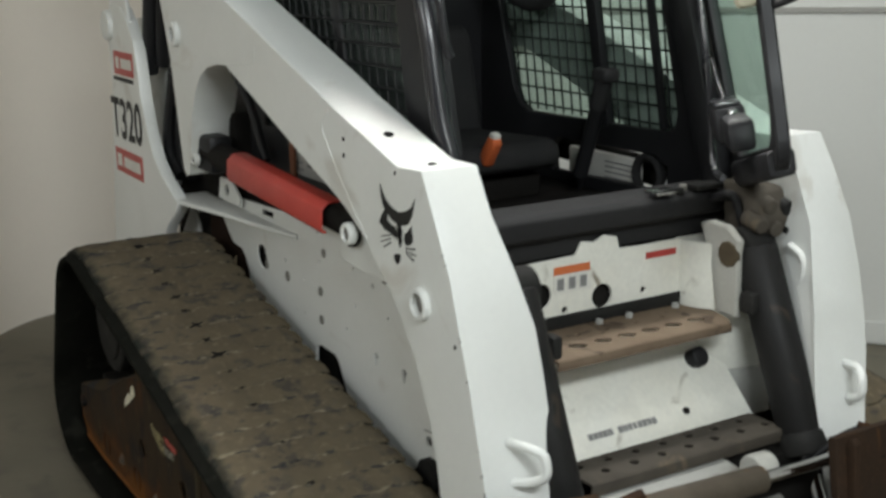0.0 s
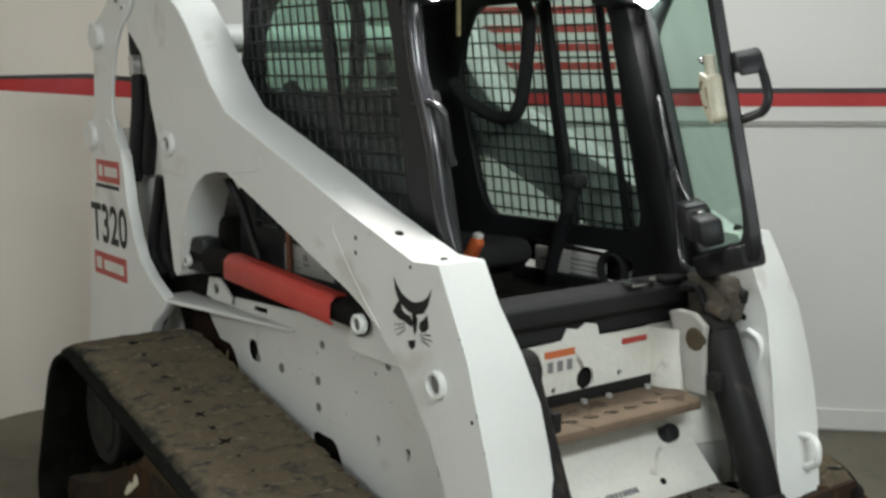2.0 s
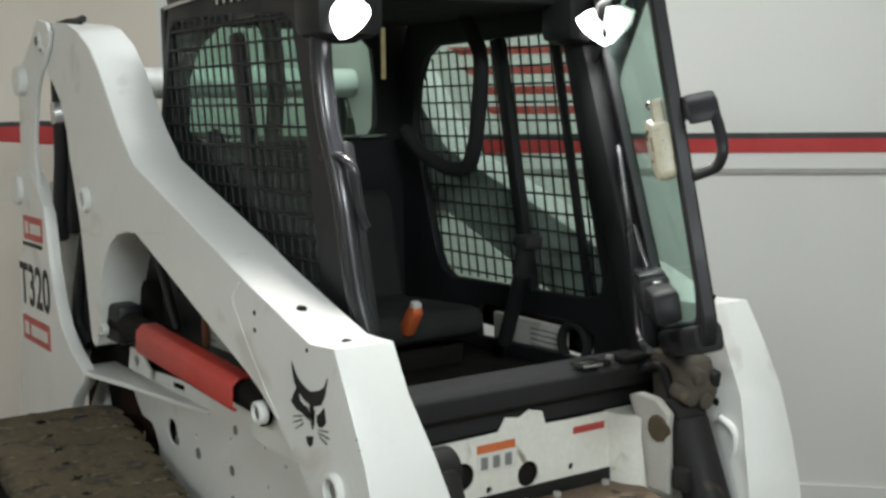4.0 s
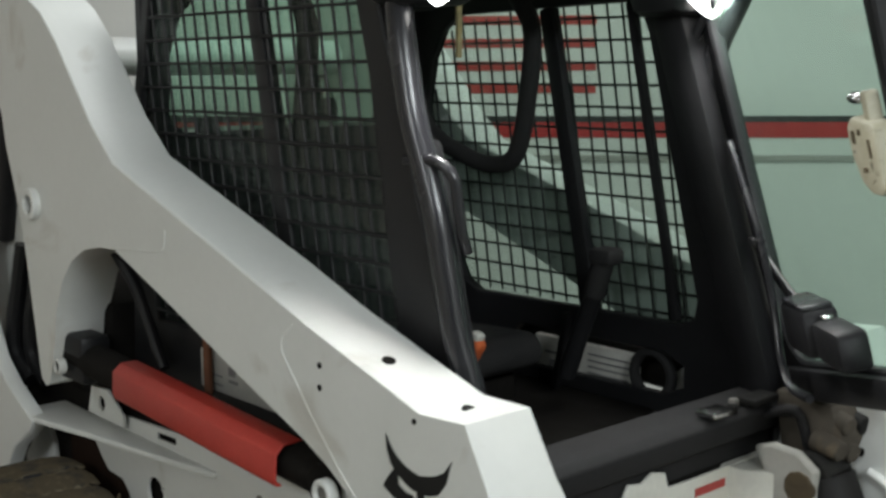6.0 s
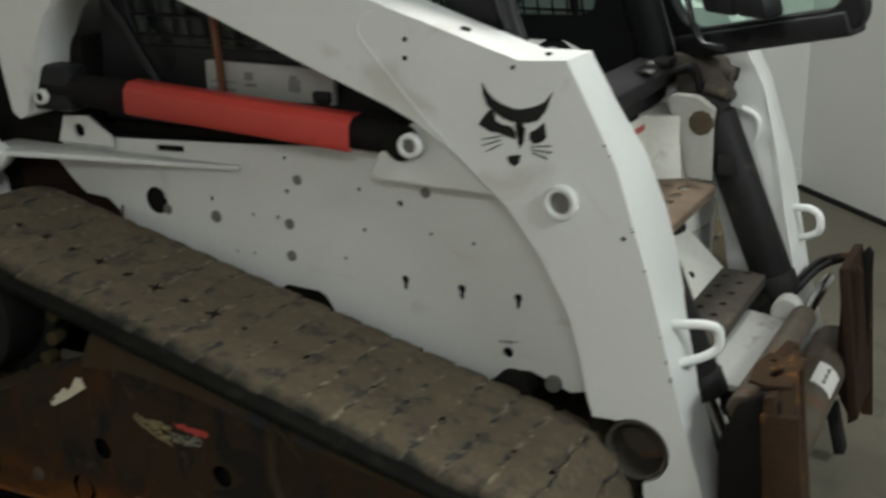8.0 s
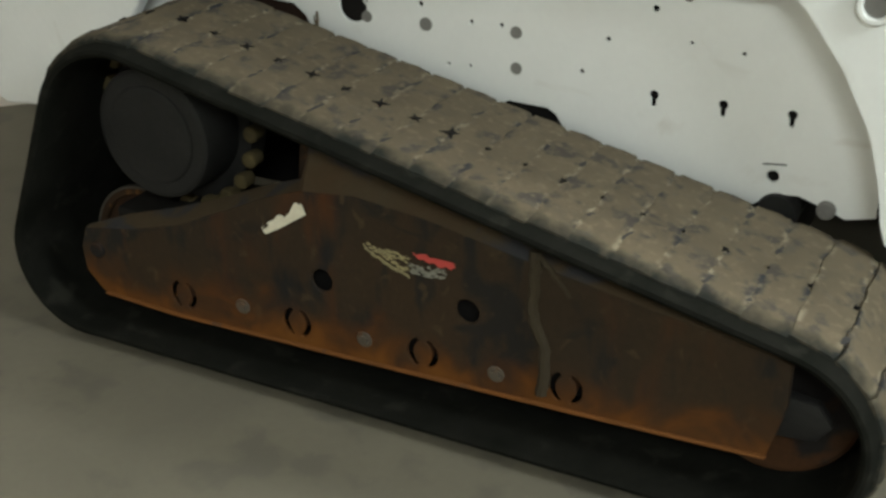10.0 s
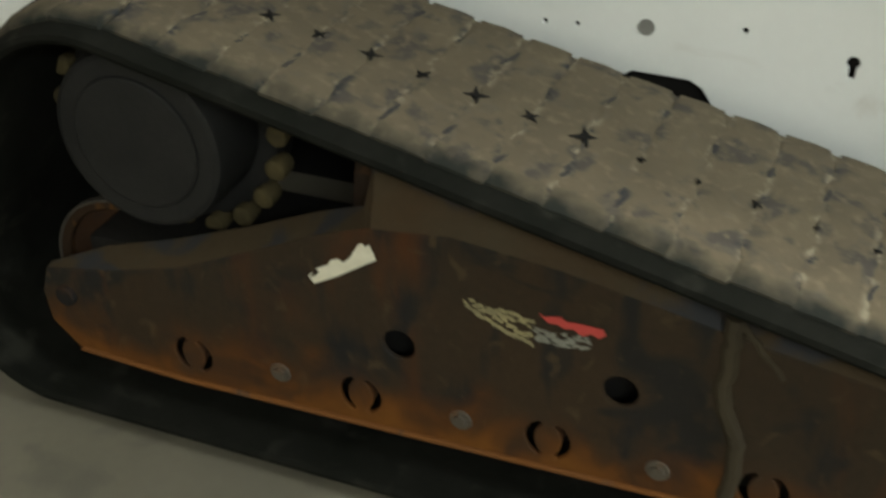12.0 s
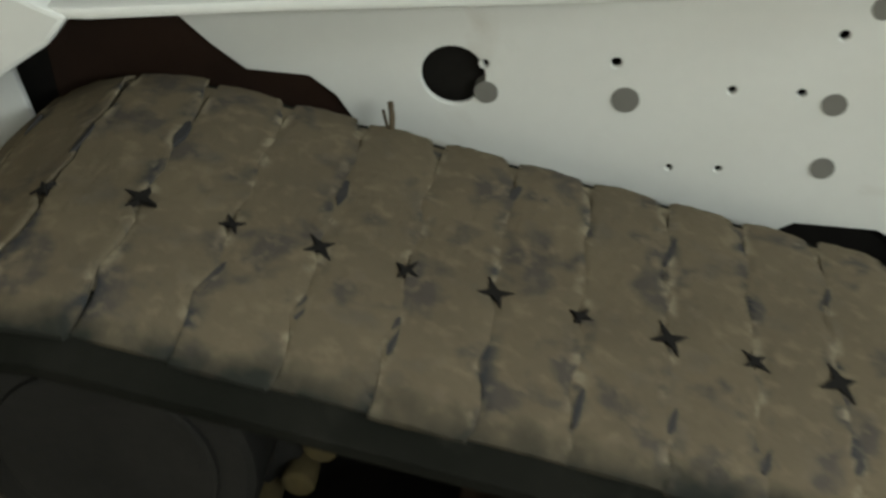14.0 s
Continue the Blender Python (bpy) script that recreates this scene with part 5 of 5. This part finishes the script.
bm = prism([(-0.575, -0.036), (-0.588, -0.033), (-0.593, -0.020), (-0.590, 0.030), (-0.570, 0.048), (-0.530, 0.048), (-0.505, 0.030), (-0.505, -0.01), (-0.512, -0.01), (-0.512, 0.026), (-0.534, 0.041), (-0.566, 0.041), (-0.583, 0.026), (-0.586, -0.020), (-0.583, -0.026), (-0.575, -0.029)], -0.318, 0.335, 0.0, "x")
for v in bm.verts:
    v.co.z += 1.021 - 0.034 * (v.co.x + 0.318) / 0.653
lpart("cylinder_lock", bevelled(bm, 0.003), RED, label="red folded steel lift arm lock")

# cab frame
def cab_x(z):
    return 0.735 - 0.33 * (z - 1.1)


SIDE_CAB = [(-0.54, 0.93), (0.76, 0.93), (0.765, 1.0), (0.735, 1.10), (0.61, 1.48), (0.50, 1.84), (0.47, 1.97), (-0.385, 1.99), (-0.41, 1.93), (-0.50, 1.60)]
NEAR_WINDOW = [(-0.40, 1.135), (0.47, 1.148), (0.505, 1.165), (0.508, 1.21), (0.475, 1.375), (0.458, 1.504), (0.428, 1.683), (0.375, 1.875), (0.35, 1.90), (-0.05, 1.925), (-0.355, 1.925), (-0.385, 1.90), (-0.455, 1.62), (-0.445, 1.30)]
FAR_WINDOW = [(-0.16, 1.135), (0.51, 1.148), (0.545, 1.165), (0.552, 1.205), (0.40, 1.80), (0.375, 1.855), (0.33, 1.875), (-0.24, 1.865), (-0.30, 1.83), (-0.345, 1.75), (-0.37, 1.62), (-0.33, 1.48), (-0.245, 1.22), (-0.21, 1.16)]
LOWGAP = [(-0.02, 0.965), (0.46, 0.975), (0.52, 1.0), (0.52, 1.05), (0.46, 1.075), (0.0, 1.07), (-0.03, 1.04)]
cab_sides = []
for s in (1, -1):
    def sided(bm):
        return bm if s > 0 else mirrored(bm)
    WINDOW = NEAR_WINDOW if s > 0 else FAR_WINDOW
    frame_side = lpart("cab_side", sided(plate([(x - (0.05 if s > 0 and x > 0.48 and z > 1.05 else 0.0), z) for x, z in SIDE_CAB], [WINDOW] + ([LOWGAP] if s < 0 else []), -0.425, -0.395, 0.004)), BLACK, label="black cab side frame")
    cab_sides.append(frame_side)
    part("pane", sided(plate(WINDOW, [], -0.414, -0.411, 0)), SIDE_GLASS, frame_side, "green tinted pane").visible_shadow = False
    part("divider", sided(beam((0.03 if s > 0 else 0.08, -0.407, 1.87), (0.19 if s > 0 else 0.238, -0.407, 1.13), 0.03, 0.045, 0.005, (1, 0, 0))), BLACK, frame_side)
    if s < 0:
        part("guard_edge", sided(beam((0.338, -0.407, 1.875), (0.492, -0.407, 1.15), 0.022, 0.02, 0.004, (1, 0, 0))), BLACK, frame_side)
    # welded wire guard inside the pane
    bars = []
    x = -0.466
    while x < 0.62:
        top, low = (x - 0.07, 1.92), (x + 0.06, 1.13)
        bars.append((top, low))
        x += 0.046
    for (x1, z1), (x0, z0) in bars:
        seg = [(x1 + (x0 - x1) * k / 30, z1 + (z0 - z1) * k / 30) for k in range(31)]
        keep = [p for p in seg if geo_inside(p, WINDOW)]
        if len(keep) > 1:
            part("wire", sided(rod((keep[0][0], -0.4185, keep[0][1] + 0.012), (keep[-1][0], -0.4185, keep[-1][1] - 0.012), 0.0033, seg=6)), BLACK, frame_side)
    for k in range(15):
        z = 1.16 + 0.0525 * k
        keep = [p for p in [(-0.47 + 0.01 * i, z) for i in range(108)] if geo_inside(p, WINDOW)]
        if len(keep) > 1:
            part("wire", sided(rod((keep[0][0] - 0.012, -0.4215, z), (keep[-1][0] + 0.012, -0.4215, z), 0.0033, seg=6)), BLACK, frame_side)
    if s > 0:
        lpart("front_post", beam((0.665, -0.375, 0.98), (0.515, -0.375, 1.60), 0.05, 0.06, 0.02, (1, 0, 0)), BLACK, label="black cab front post")
    else:
        lpart("front_post", sided(beam((cab_x(0.98) - 0.01, -0.385, 0.98), (cab_x(1.90) - 0.01, -0.385, 1.90), 0.085, 0.095, 0.03, (1, 0, 0))), BLACK, label="black cab front post")
    # work lamps under the roof
    lamp = lpart("work_lamp", sided(box(0.43, 0.565, -0.455, -0.275, 1.835, 1.965, 0.03)), BLACK, label="lit work lamp in a black housing")
    bm = bmesh.new()
    bmesh.ops.create_uvsphere(bm, u_segments=28, v_segments=14, radius=1)
    for v in bm.verts:
        v.co.y *= 0.72 + 0.28 * v.co.z
    placed(bm, Matrix.Translation((0.560, -0.375, 1.893)) @ Matrix.Rotation(radians(-20), 4, "Y") @ Matrix.Rotation(radians(-28), 4, "X") @ Matrix.Diagonal((0.016, 0.070 if s > 0 else 0.092, 0.074 if s > 0 else 0.084, 1)))
    part("lens", sided(bm), LENS, lamp, "glowing lens")
roof = lpart("roof", box(-0.42, 0.53, -0.43, 0.43, 1.955, 2.04, 0.03), BLACK, label="black cab roof")
for k in range(7):
    part("bolt", rod((-0.02 + 0.045 * k, -0.437, 1.955), (-0.02 + 0.045 * k, -0.42, 1.955), 0.009, seg=8), CHROME, roof)
part("edge_strip", beam((-0.40, -0.434, 1.965), (-0.03, -0.434, 1.985), 0.008, 0.012, 0.002), CHROME, roof)
rear = lpart("cab_rear", plate([(-0.42, 0.93), (0.42, 0.93), (0.42, 1.97), (-0.42, 1.97)], [[(-0.33, 1.585), (0.275, 1.585), (0.292, 1.61), (0.298, 1.76), (0.285, 1.865), (0.23, 1.92), (-0.24, 1.92), (-0.312, 1.855), (-0.345, 1.76), (-0.352, 1.61)]], -0.47, -0.44, 0.004, "x"), BLACK, label="black cab rear frame")
part("sill", box(-0.437, -0.425, -0.33, 0.33, 1.572, 1.586, 0.003), CHROME, rear, "bright metal sill strip")
part("pane", box(-0.456, -0.453, -0.36, 0.36, 1.575, 1.93, 0), GLASS, rear, "green tinted rear pane").visible_shadow = False
lpart("cab_floor", box(-0.5, 0.74, -0.44, 0.44, 0.90, 0.93, 0.01), NEAR_BLACK, label="black cab floor")
thr = lpart("door_threshold", prism([(0.70, 0.92), (0.752, 0.92), (0.752, 0.968), (0.795, 0.982), (0.805, 1.03), (0.785, 1.045), (0.70, 1.05)], -0.44, 0.44, 0.006), CLOTH, label="black rubber-edged door threshold")
part("catch", box(0.765, 0.815, 0.24, 0.33, 1.047, 1.062, 0.005), DARK_STEEL, thr)
for k, (x, y) in enumerate(((0.79, 0.20), (0.775, 0.225), (0.80, 0.36), (0.785, 0.40))):
    part("catch_bolt", rod((x, y, 1.04), (x, y, 1.058 + 0.004 * (k % 2)), 0.011, seg=8, bev=0.003), GREY if k % 2 else DARK_STEEL, thr)
part("catch", box(0.77, 0.82, 0.10, 0.17, 1.05, 1.062, 0.005), CHROME, thr)
lpart("grab_rail", tube([(0.536, -0.435, 1.567), (0.605, -0.425, 1.570), (0.634, -0.41, 1.545), (0.643, -0.40, 1.44), (0.640, -0.385, 1.41)], 0.011, 12, 0.03), BLACK_GLOSS, label="glossy black grab rail on the post")
lpart("post_tube", tube([(0.470, -0.40, 1.91), (0.512, -0.42, 1.76), (0.536, -0.42, 1.64), (0.582, -0.42, 1.53), (0.602, -0.42, 1.47), (0.646, -0.42, 1.27), (0.680, -0.41, 1.17), (0.70, -0.405, 1.06)], 0.026, 16, 0.05), BLACK_GLOSS, label="glossy black tubular cab post")
lpart("post_tube", tube([(0.70, 0.40, 1.985), (0.573, 0.41, 1.765), (0.561, 0.41, 1.677), (0.60, 0.41, 1.565), (0.72, 0.41, 1.10)], 0.026, 16, 0.05), BLACK_GLOSS)
lpart("post_tube", tube([(0.65, 0.37, 1.965), (0.525, 0.38, 1.765), (0.54, 0.39, 1.62)], 0.012, 12, 0.04), BLACK_GLOSS)

# inside the cab
seat = lpart("seat", prism([(-0.28, 1.0), (0.22, 1.02), (0.25, 1.06), (0.22, 1.11), (-0.18, 1.09), (-0.25, 1.38), (-0.29, 1.42), (-0.36, 1.39), (-0.34, 1.1)], -0.24, 0.24, 0.03), CLOTH, label="dark vinyl operator seat")
part("pedestal", box(-0.32, 0.16, -0.22, 0.22, 0.93, 1.0, 0.01), NEAR_BLACK, seat)
part("seat_belt", prism([(0.215, 1.072), (0.255, 1.055), (0.303, 1.122), (0.298, 1.142), (0.270, 1.145)], -0.045, -0.012, 0.008), BELT, seat, "orange seat belt end")
part("buckle", prism([(0.268, 1.138), (0.294, 1.130), (0.302, 1.152), (0.278, 1.160)], -0.041, -0.015, 0.005), DECAL_WHITE, seat)
for s in (1, -1):
    lpart("seat_bar", tube([(-0.32, s * 0.33, 1.60), (-0.24, s * 0.33, 1.535), (-0.07, s * 0.33, 1.480), (0.035, s * 0.33, 1.490), (0.070, s * 0.33, 1.565), (0.10, s * 0.33, 1.75), (0.10, s * 0.33, 1.83), (0.02, s * 0.33, 1.93)], 0.023, 14, 0.05), CLOTH, label="padded black seat bar")
    lev = lpart("control_lever", tube([(0.26, s * 0.29, 1.0), (0.31, s * 0.285, 1.12), (0.365, s * 0.275, 1.23)], 0.022, 12, 0.05), BLACK, label="black control lever")
    part("grip", tube([(0.355, s * 0.275, 1.21), (0.388, s * 0.272, 1.30)], 0.026, 12), CLOTH, lev)
    part("knob", box(0.36, 0.425, s * 0.272 - 0.03, s * 0.272 + 0.03, 1.285, 1.325, 0.012), CLOTH, lev)
lpart("headliner", box(-0.40, 0.50, -0.38, 0.38, 1.935, 1.95, 0.005), CLOTH)
lpart("dash_panel", box(0.36, 0.46, -0.37, -0.27, 1.83, 1.935, 0.02), BLACK, label="black instrument panel")
lpart("wiring_strip", box(0.40, 0.408, -0.195, -0.183, 1.745, 1.87, 0.002), PAPER_YELLOW)
cover = lpart("side_cover", box(0.025, 0.362, 0.425, 0.445, 0.93, 1.044, 0.004), DECAL_WHITE, None, "white label panel behind the seat")
for k in range(5):
    part("print_bar", box(0.21, 0.34, 0.423, 0.426, 0.955 + 0.016 * k, 0.959 + 0.016 * k, 0), DECAL_GREY, cover)
part("print_bar", box(0.06, 0.14, 0.423, 0.426, 1.000, 1.006, 0), DECAL_GREY, cover)
part("print_bar", box(0.08, 0.12, 0.423, 0.426, 0.965, 0.985, 0), DECAL_GREY, cover)
lpart("speaker_ring", plate(ring(0.42, 1.01, 0.065), [ring(0.42, 1.01, 0.045)], 0.40, 0.43, 0.006), CLOTH)
lpart("support_tube", beam((0.15, 0.37, 0.93), (0.19, 0.37, 1.13), 0.02, 0.02, 0.004), BLACK)
info_panel = lpart("label_panel", box(-0.165, 0.215, -0.452, -0.435, 1.025, 1.112, 0.003), GREY_WHITE, label="pale label panel under the cab window")
for x0, x1, z0, z1 in ((-0.045, -0.02, 1.07, 1.09), (-0.045, -0.01, 1.055, 1.062), (0.085, 0.12, 1.05, 1.08), (0.09, 0.11, 1.08, 1.09), (-0.15, -0.07, 1.04, 1.045), (-0.15, -0.07, 1.06, 1.064)):
    part("print_bar", box(x0, x1, -0.4535, -0.452, z0, z1, 0), DECAL_GREY, info_panel)
part("knob", box(0.16, 0.21, -0.47, -0.45, 1.03, 1.06, 0.008), BLACK, info_panel)

# open front door, hinged on the left post
HINGE0, HINGE1 = Vector((0.765, 0.41, 1.165)), Vector((0.513, 0.405, 1.93))
OUTW = Vector((0.826, -0.5635, 0)).normalized()
UPW = (HINGE1 - HINGE0).normalized()
NRM = OUTW.cross(UPW).normalized()
DOOR = Matrix((OUTW, UPW, NRM)).transposed().to_4x4()
DOOR.translation = HINGE0
DW, DH = 0.764, 0.86


def rounded(x0, x1, y0, y1, r, n=6):
    out = []
    for cx, cy, a in ((x1 - r, y0 + r, -90), (x1 - r, y1 - r, 0), (x0 + r, y1 - r, 90), (x0 + r, y0 + r, 180)):
        out += [(cx + r * math.cos(radians(a + 90 * k / n)), cy + r * math.sin(radians(a + 90 * k / n))) for k in range(n + 1)]
    return out


def on_door(bm):
    """From the door's own plane to its place; the door narrows a little upwards and is slightly twisted."""
    for v in bm.verts:
        v.co.z += 0.07 * (0.4 - v.co.y) * v.co.x / DW
        v.co.x -= 0.038 * max(v.co.y, 0) * v.co.x / DW
    return placed(bm, DOOR)


def slanted(bm):
    """The door's lower edge rises towards its free side."""
    for v in bm.verts:
        v.co.y += (0.23 * v.co.x - 0.12) * (1 - min(v.co.y / DH, 1))
    return on_door(bm)


door = lpart("door", slanted(plate(rounded(0, DW, 0, DH, 0.07), [rounded(0.05, DW - 0.035, 0.06, DH - 0.05, 0.09)], -0.015, 0.015, 0.005, "z")), BLACK, label="open black-framed glass cab door")
part("pane", slanted(plate(rounded(0.04, DW - 0.025, 0.05, DH - 0.04, 0.09), [], -0.003, 0.003, 0, "z")), GLASS, door, "green tinted door pane").visible_shadow = False
handle = part("handle", on_door(tube([(DW + 0.036, 0.52, -0.060), (DW + 0.052, 0.49, -0.066), (DW + 0.066, 0.435, -0.066), (DW + 0.045, 0.402, -0.055), (DW - 0.01, 0.388, -0.015)], 0.0115, 10, 0.03)), BLACK, door, "black looped door handle")
part("handle_base", on_door(prism([(DW - 0.02, 0.550), (DW + 0.024, 0.553), (DW + 0.045, 0.540), (DW + 0.054, 0.518), (DW + 0.056, 0.494), (DW + 0.040, 0.494), (DW + 0.022, 0.504), (DW - 0.02, 0.499)], -0.075, -0.012, 0.008, "z")), BLACK, handle)


def on_door_edge(bm):
    return on_door(placed(bm, Matrix.Translation((0.038, 0, 0))))


latch = part("latch", on_door_edge(prism([(0.640, 0.405), (0.668, 0.388), (0.700, 0.388), (0.715, 0.40), (0.715, 0.505), (0.640, 0.515), (0.622, 0.495), (0.622, 0.45)], 0.012, 0.052, 0.01, "z")), LATCH, door, "worn yellowed plastic door latch")
part("latch_post", on_door_edge(box(0.672, 0.692, 0.50, 0.555, 0.016, 0.042, 0.005)), LATCH, latch)
bm = bmesh.new()
bmesh.ops.create_uvsphere(bm, u_segments=16, v_segments=8, radius=1)
part("latch_knob", on_door_edge(placed(bm, Matrix.Translation((0.640, 0.542, 0.03)) @ Matrix.Diagonal((0.024, 0.011, 0.014, 1)))), CHROME, latch, "worn bright metal knob")
for x, y, w, h in ((0.640, 0.47, 0.012, 0.022), (0.662, 0.485, 0.010, 0.010), (0.660, 0.425, 0.016, 0.008), (0.690, 0.45, 0.008, 0.03)):
    part("worn_mark", on_door_edge(box(x, x + w, y, y + h, 0.0505, 0.0535, 0.001)), MUD, latch)
motor = part("wiper_motor", on_door(box(0.27, 0.385, 0.055, 0.145, 0.012, 0.085, 0.014)), BLACK, door, "black wiper motor housing")
part("wiper_motor", on_door(box(0.385, 0.50, 0.055, 0.128, 0.012, 0.075, 0.014)), BLACK, door)
part("top_rim", on_door(box(0.275, 0.38, 0.143, 0.152, 0.02, 0.08, 0.004)), BLACK_GLOSS, motor)
part("bolt", on_door(rod((0.40, 0.128, 0.045), (0.40, 0.137, 0.045), 0.012, bev=0.003)), CHROME, motor)
for off in (0, 0.028):
    part("wiper_arm", on_door(tube([(0.245 + 1.8 * off, 0.118, 0.04), (0.15 + 1.3 * off, 0.168, 0.04), (0.045 + off, 0.222, 0.032)], 0.0065, 8, 0.03)), BLACK, door, "thin black wiper arm")
part("edge_tube", on_door(tube([(0.035, 0.43, 0.024), (0.10, 0.34, 0.04), (0.172, 0.245, 0.055), (0.205, 0.12, 0.07), (0.215, 0.02, 0.085), (0.245, -0.03, 0.09), (0.32, -0.03, 0.08)], 0.0085, 10, 0.04)), BLACK_GLOSS, door, "black bent edge tube")
part("bottom_rail", slanted(box(0.02, DW - 0.05, -0.01, 0.05, -0.03, 0.03, 0.012)), BLACK, door)

# hydraulic couplers on the left arm
coup = lpart("coupler_block", prism([(0.82, 0.93), (0.94, 0.94), (0.96, 0.99), (0.93, 1.06), (0.80, 1.07)], 0.33, 0.45, 0.012), STEP_DARK, label="dirty hydraulic coupler block")
for k, (y, z) in enumerate(((0.36, 1.03), (0.42, 1.02), (0.38, 0.97), (0.44, 0.96), (0.33, 0.985))):
    part("coupler", rod((0.90, y, z), (0.965, y - 0.01, z - 0.012), 0.024, 0.02, bev=0.005), DARK_STEEL if k % 2 else STEP_DARK, coup, "greasy coupler")
lpart("coupler_plate", prism([(0.80, 0.80), (0.96, 0.80), (1.0, 0.93), (0.86, 1.0), (0.80, 1.0)], 0.415, 0.43, 0.004), GREY_WHITE, label="grey inner plate")
for k in range(3):
    lpart("hose", tube([(0.80, 0.30 + 0.03 * k, 1.02), (0.87, 0.31 + 0.03 * k, 1.05 - 0.02 * k), (0.90, 0.34 + 0.03 * k, 0.90), (0.88, 0.40, 0.72)], 0.011, 10, 0.05), BLACK, label="black hydraulic hose")
lpart("guard_loop", tube([(0.98, 0.40, 0.92), (1.03, 0.40, 0.90), (1.03, 0.40, 0.83), (0.97, 0.41, 0.80)], 0.009, 10, 0.03), WHITE)
lpart("grass_stalk", tube([(-0.397, -0.552, 0.690), (-0.396, -0.550, 0.715), (-0.3975, -0.548, 0.732)], 0.0035, 6), MUD, label="dry stalk stuck in the tread")
lpart("grass_stalk", tube([(-0.399, -0.552, 0.690), (-0.404, -0.550, 0.712), (-0.406, -0.549, 0.722)], 0.002, 6), MUD)
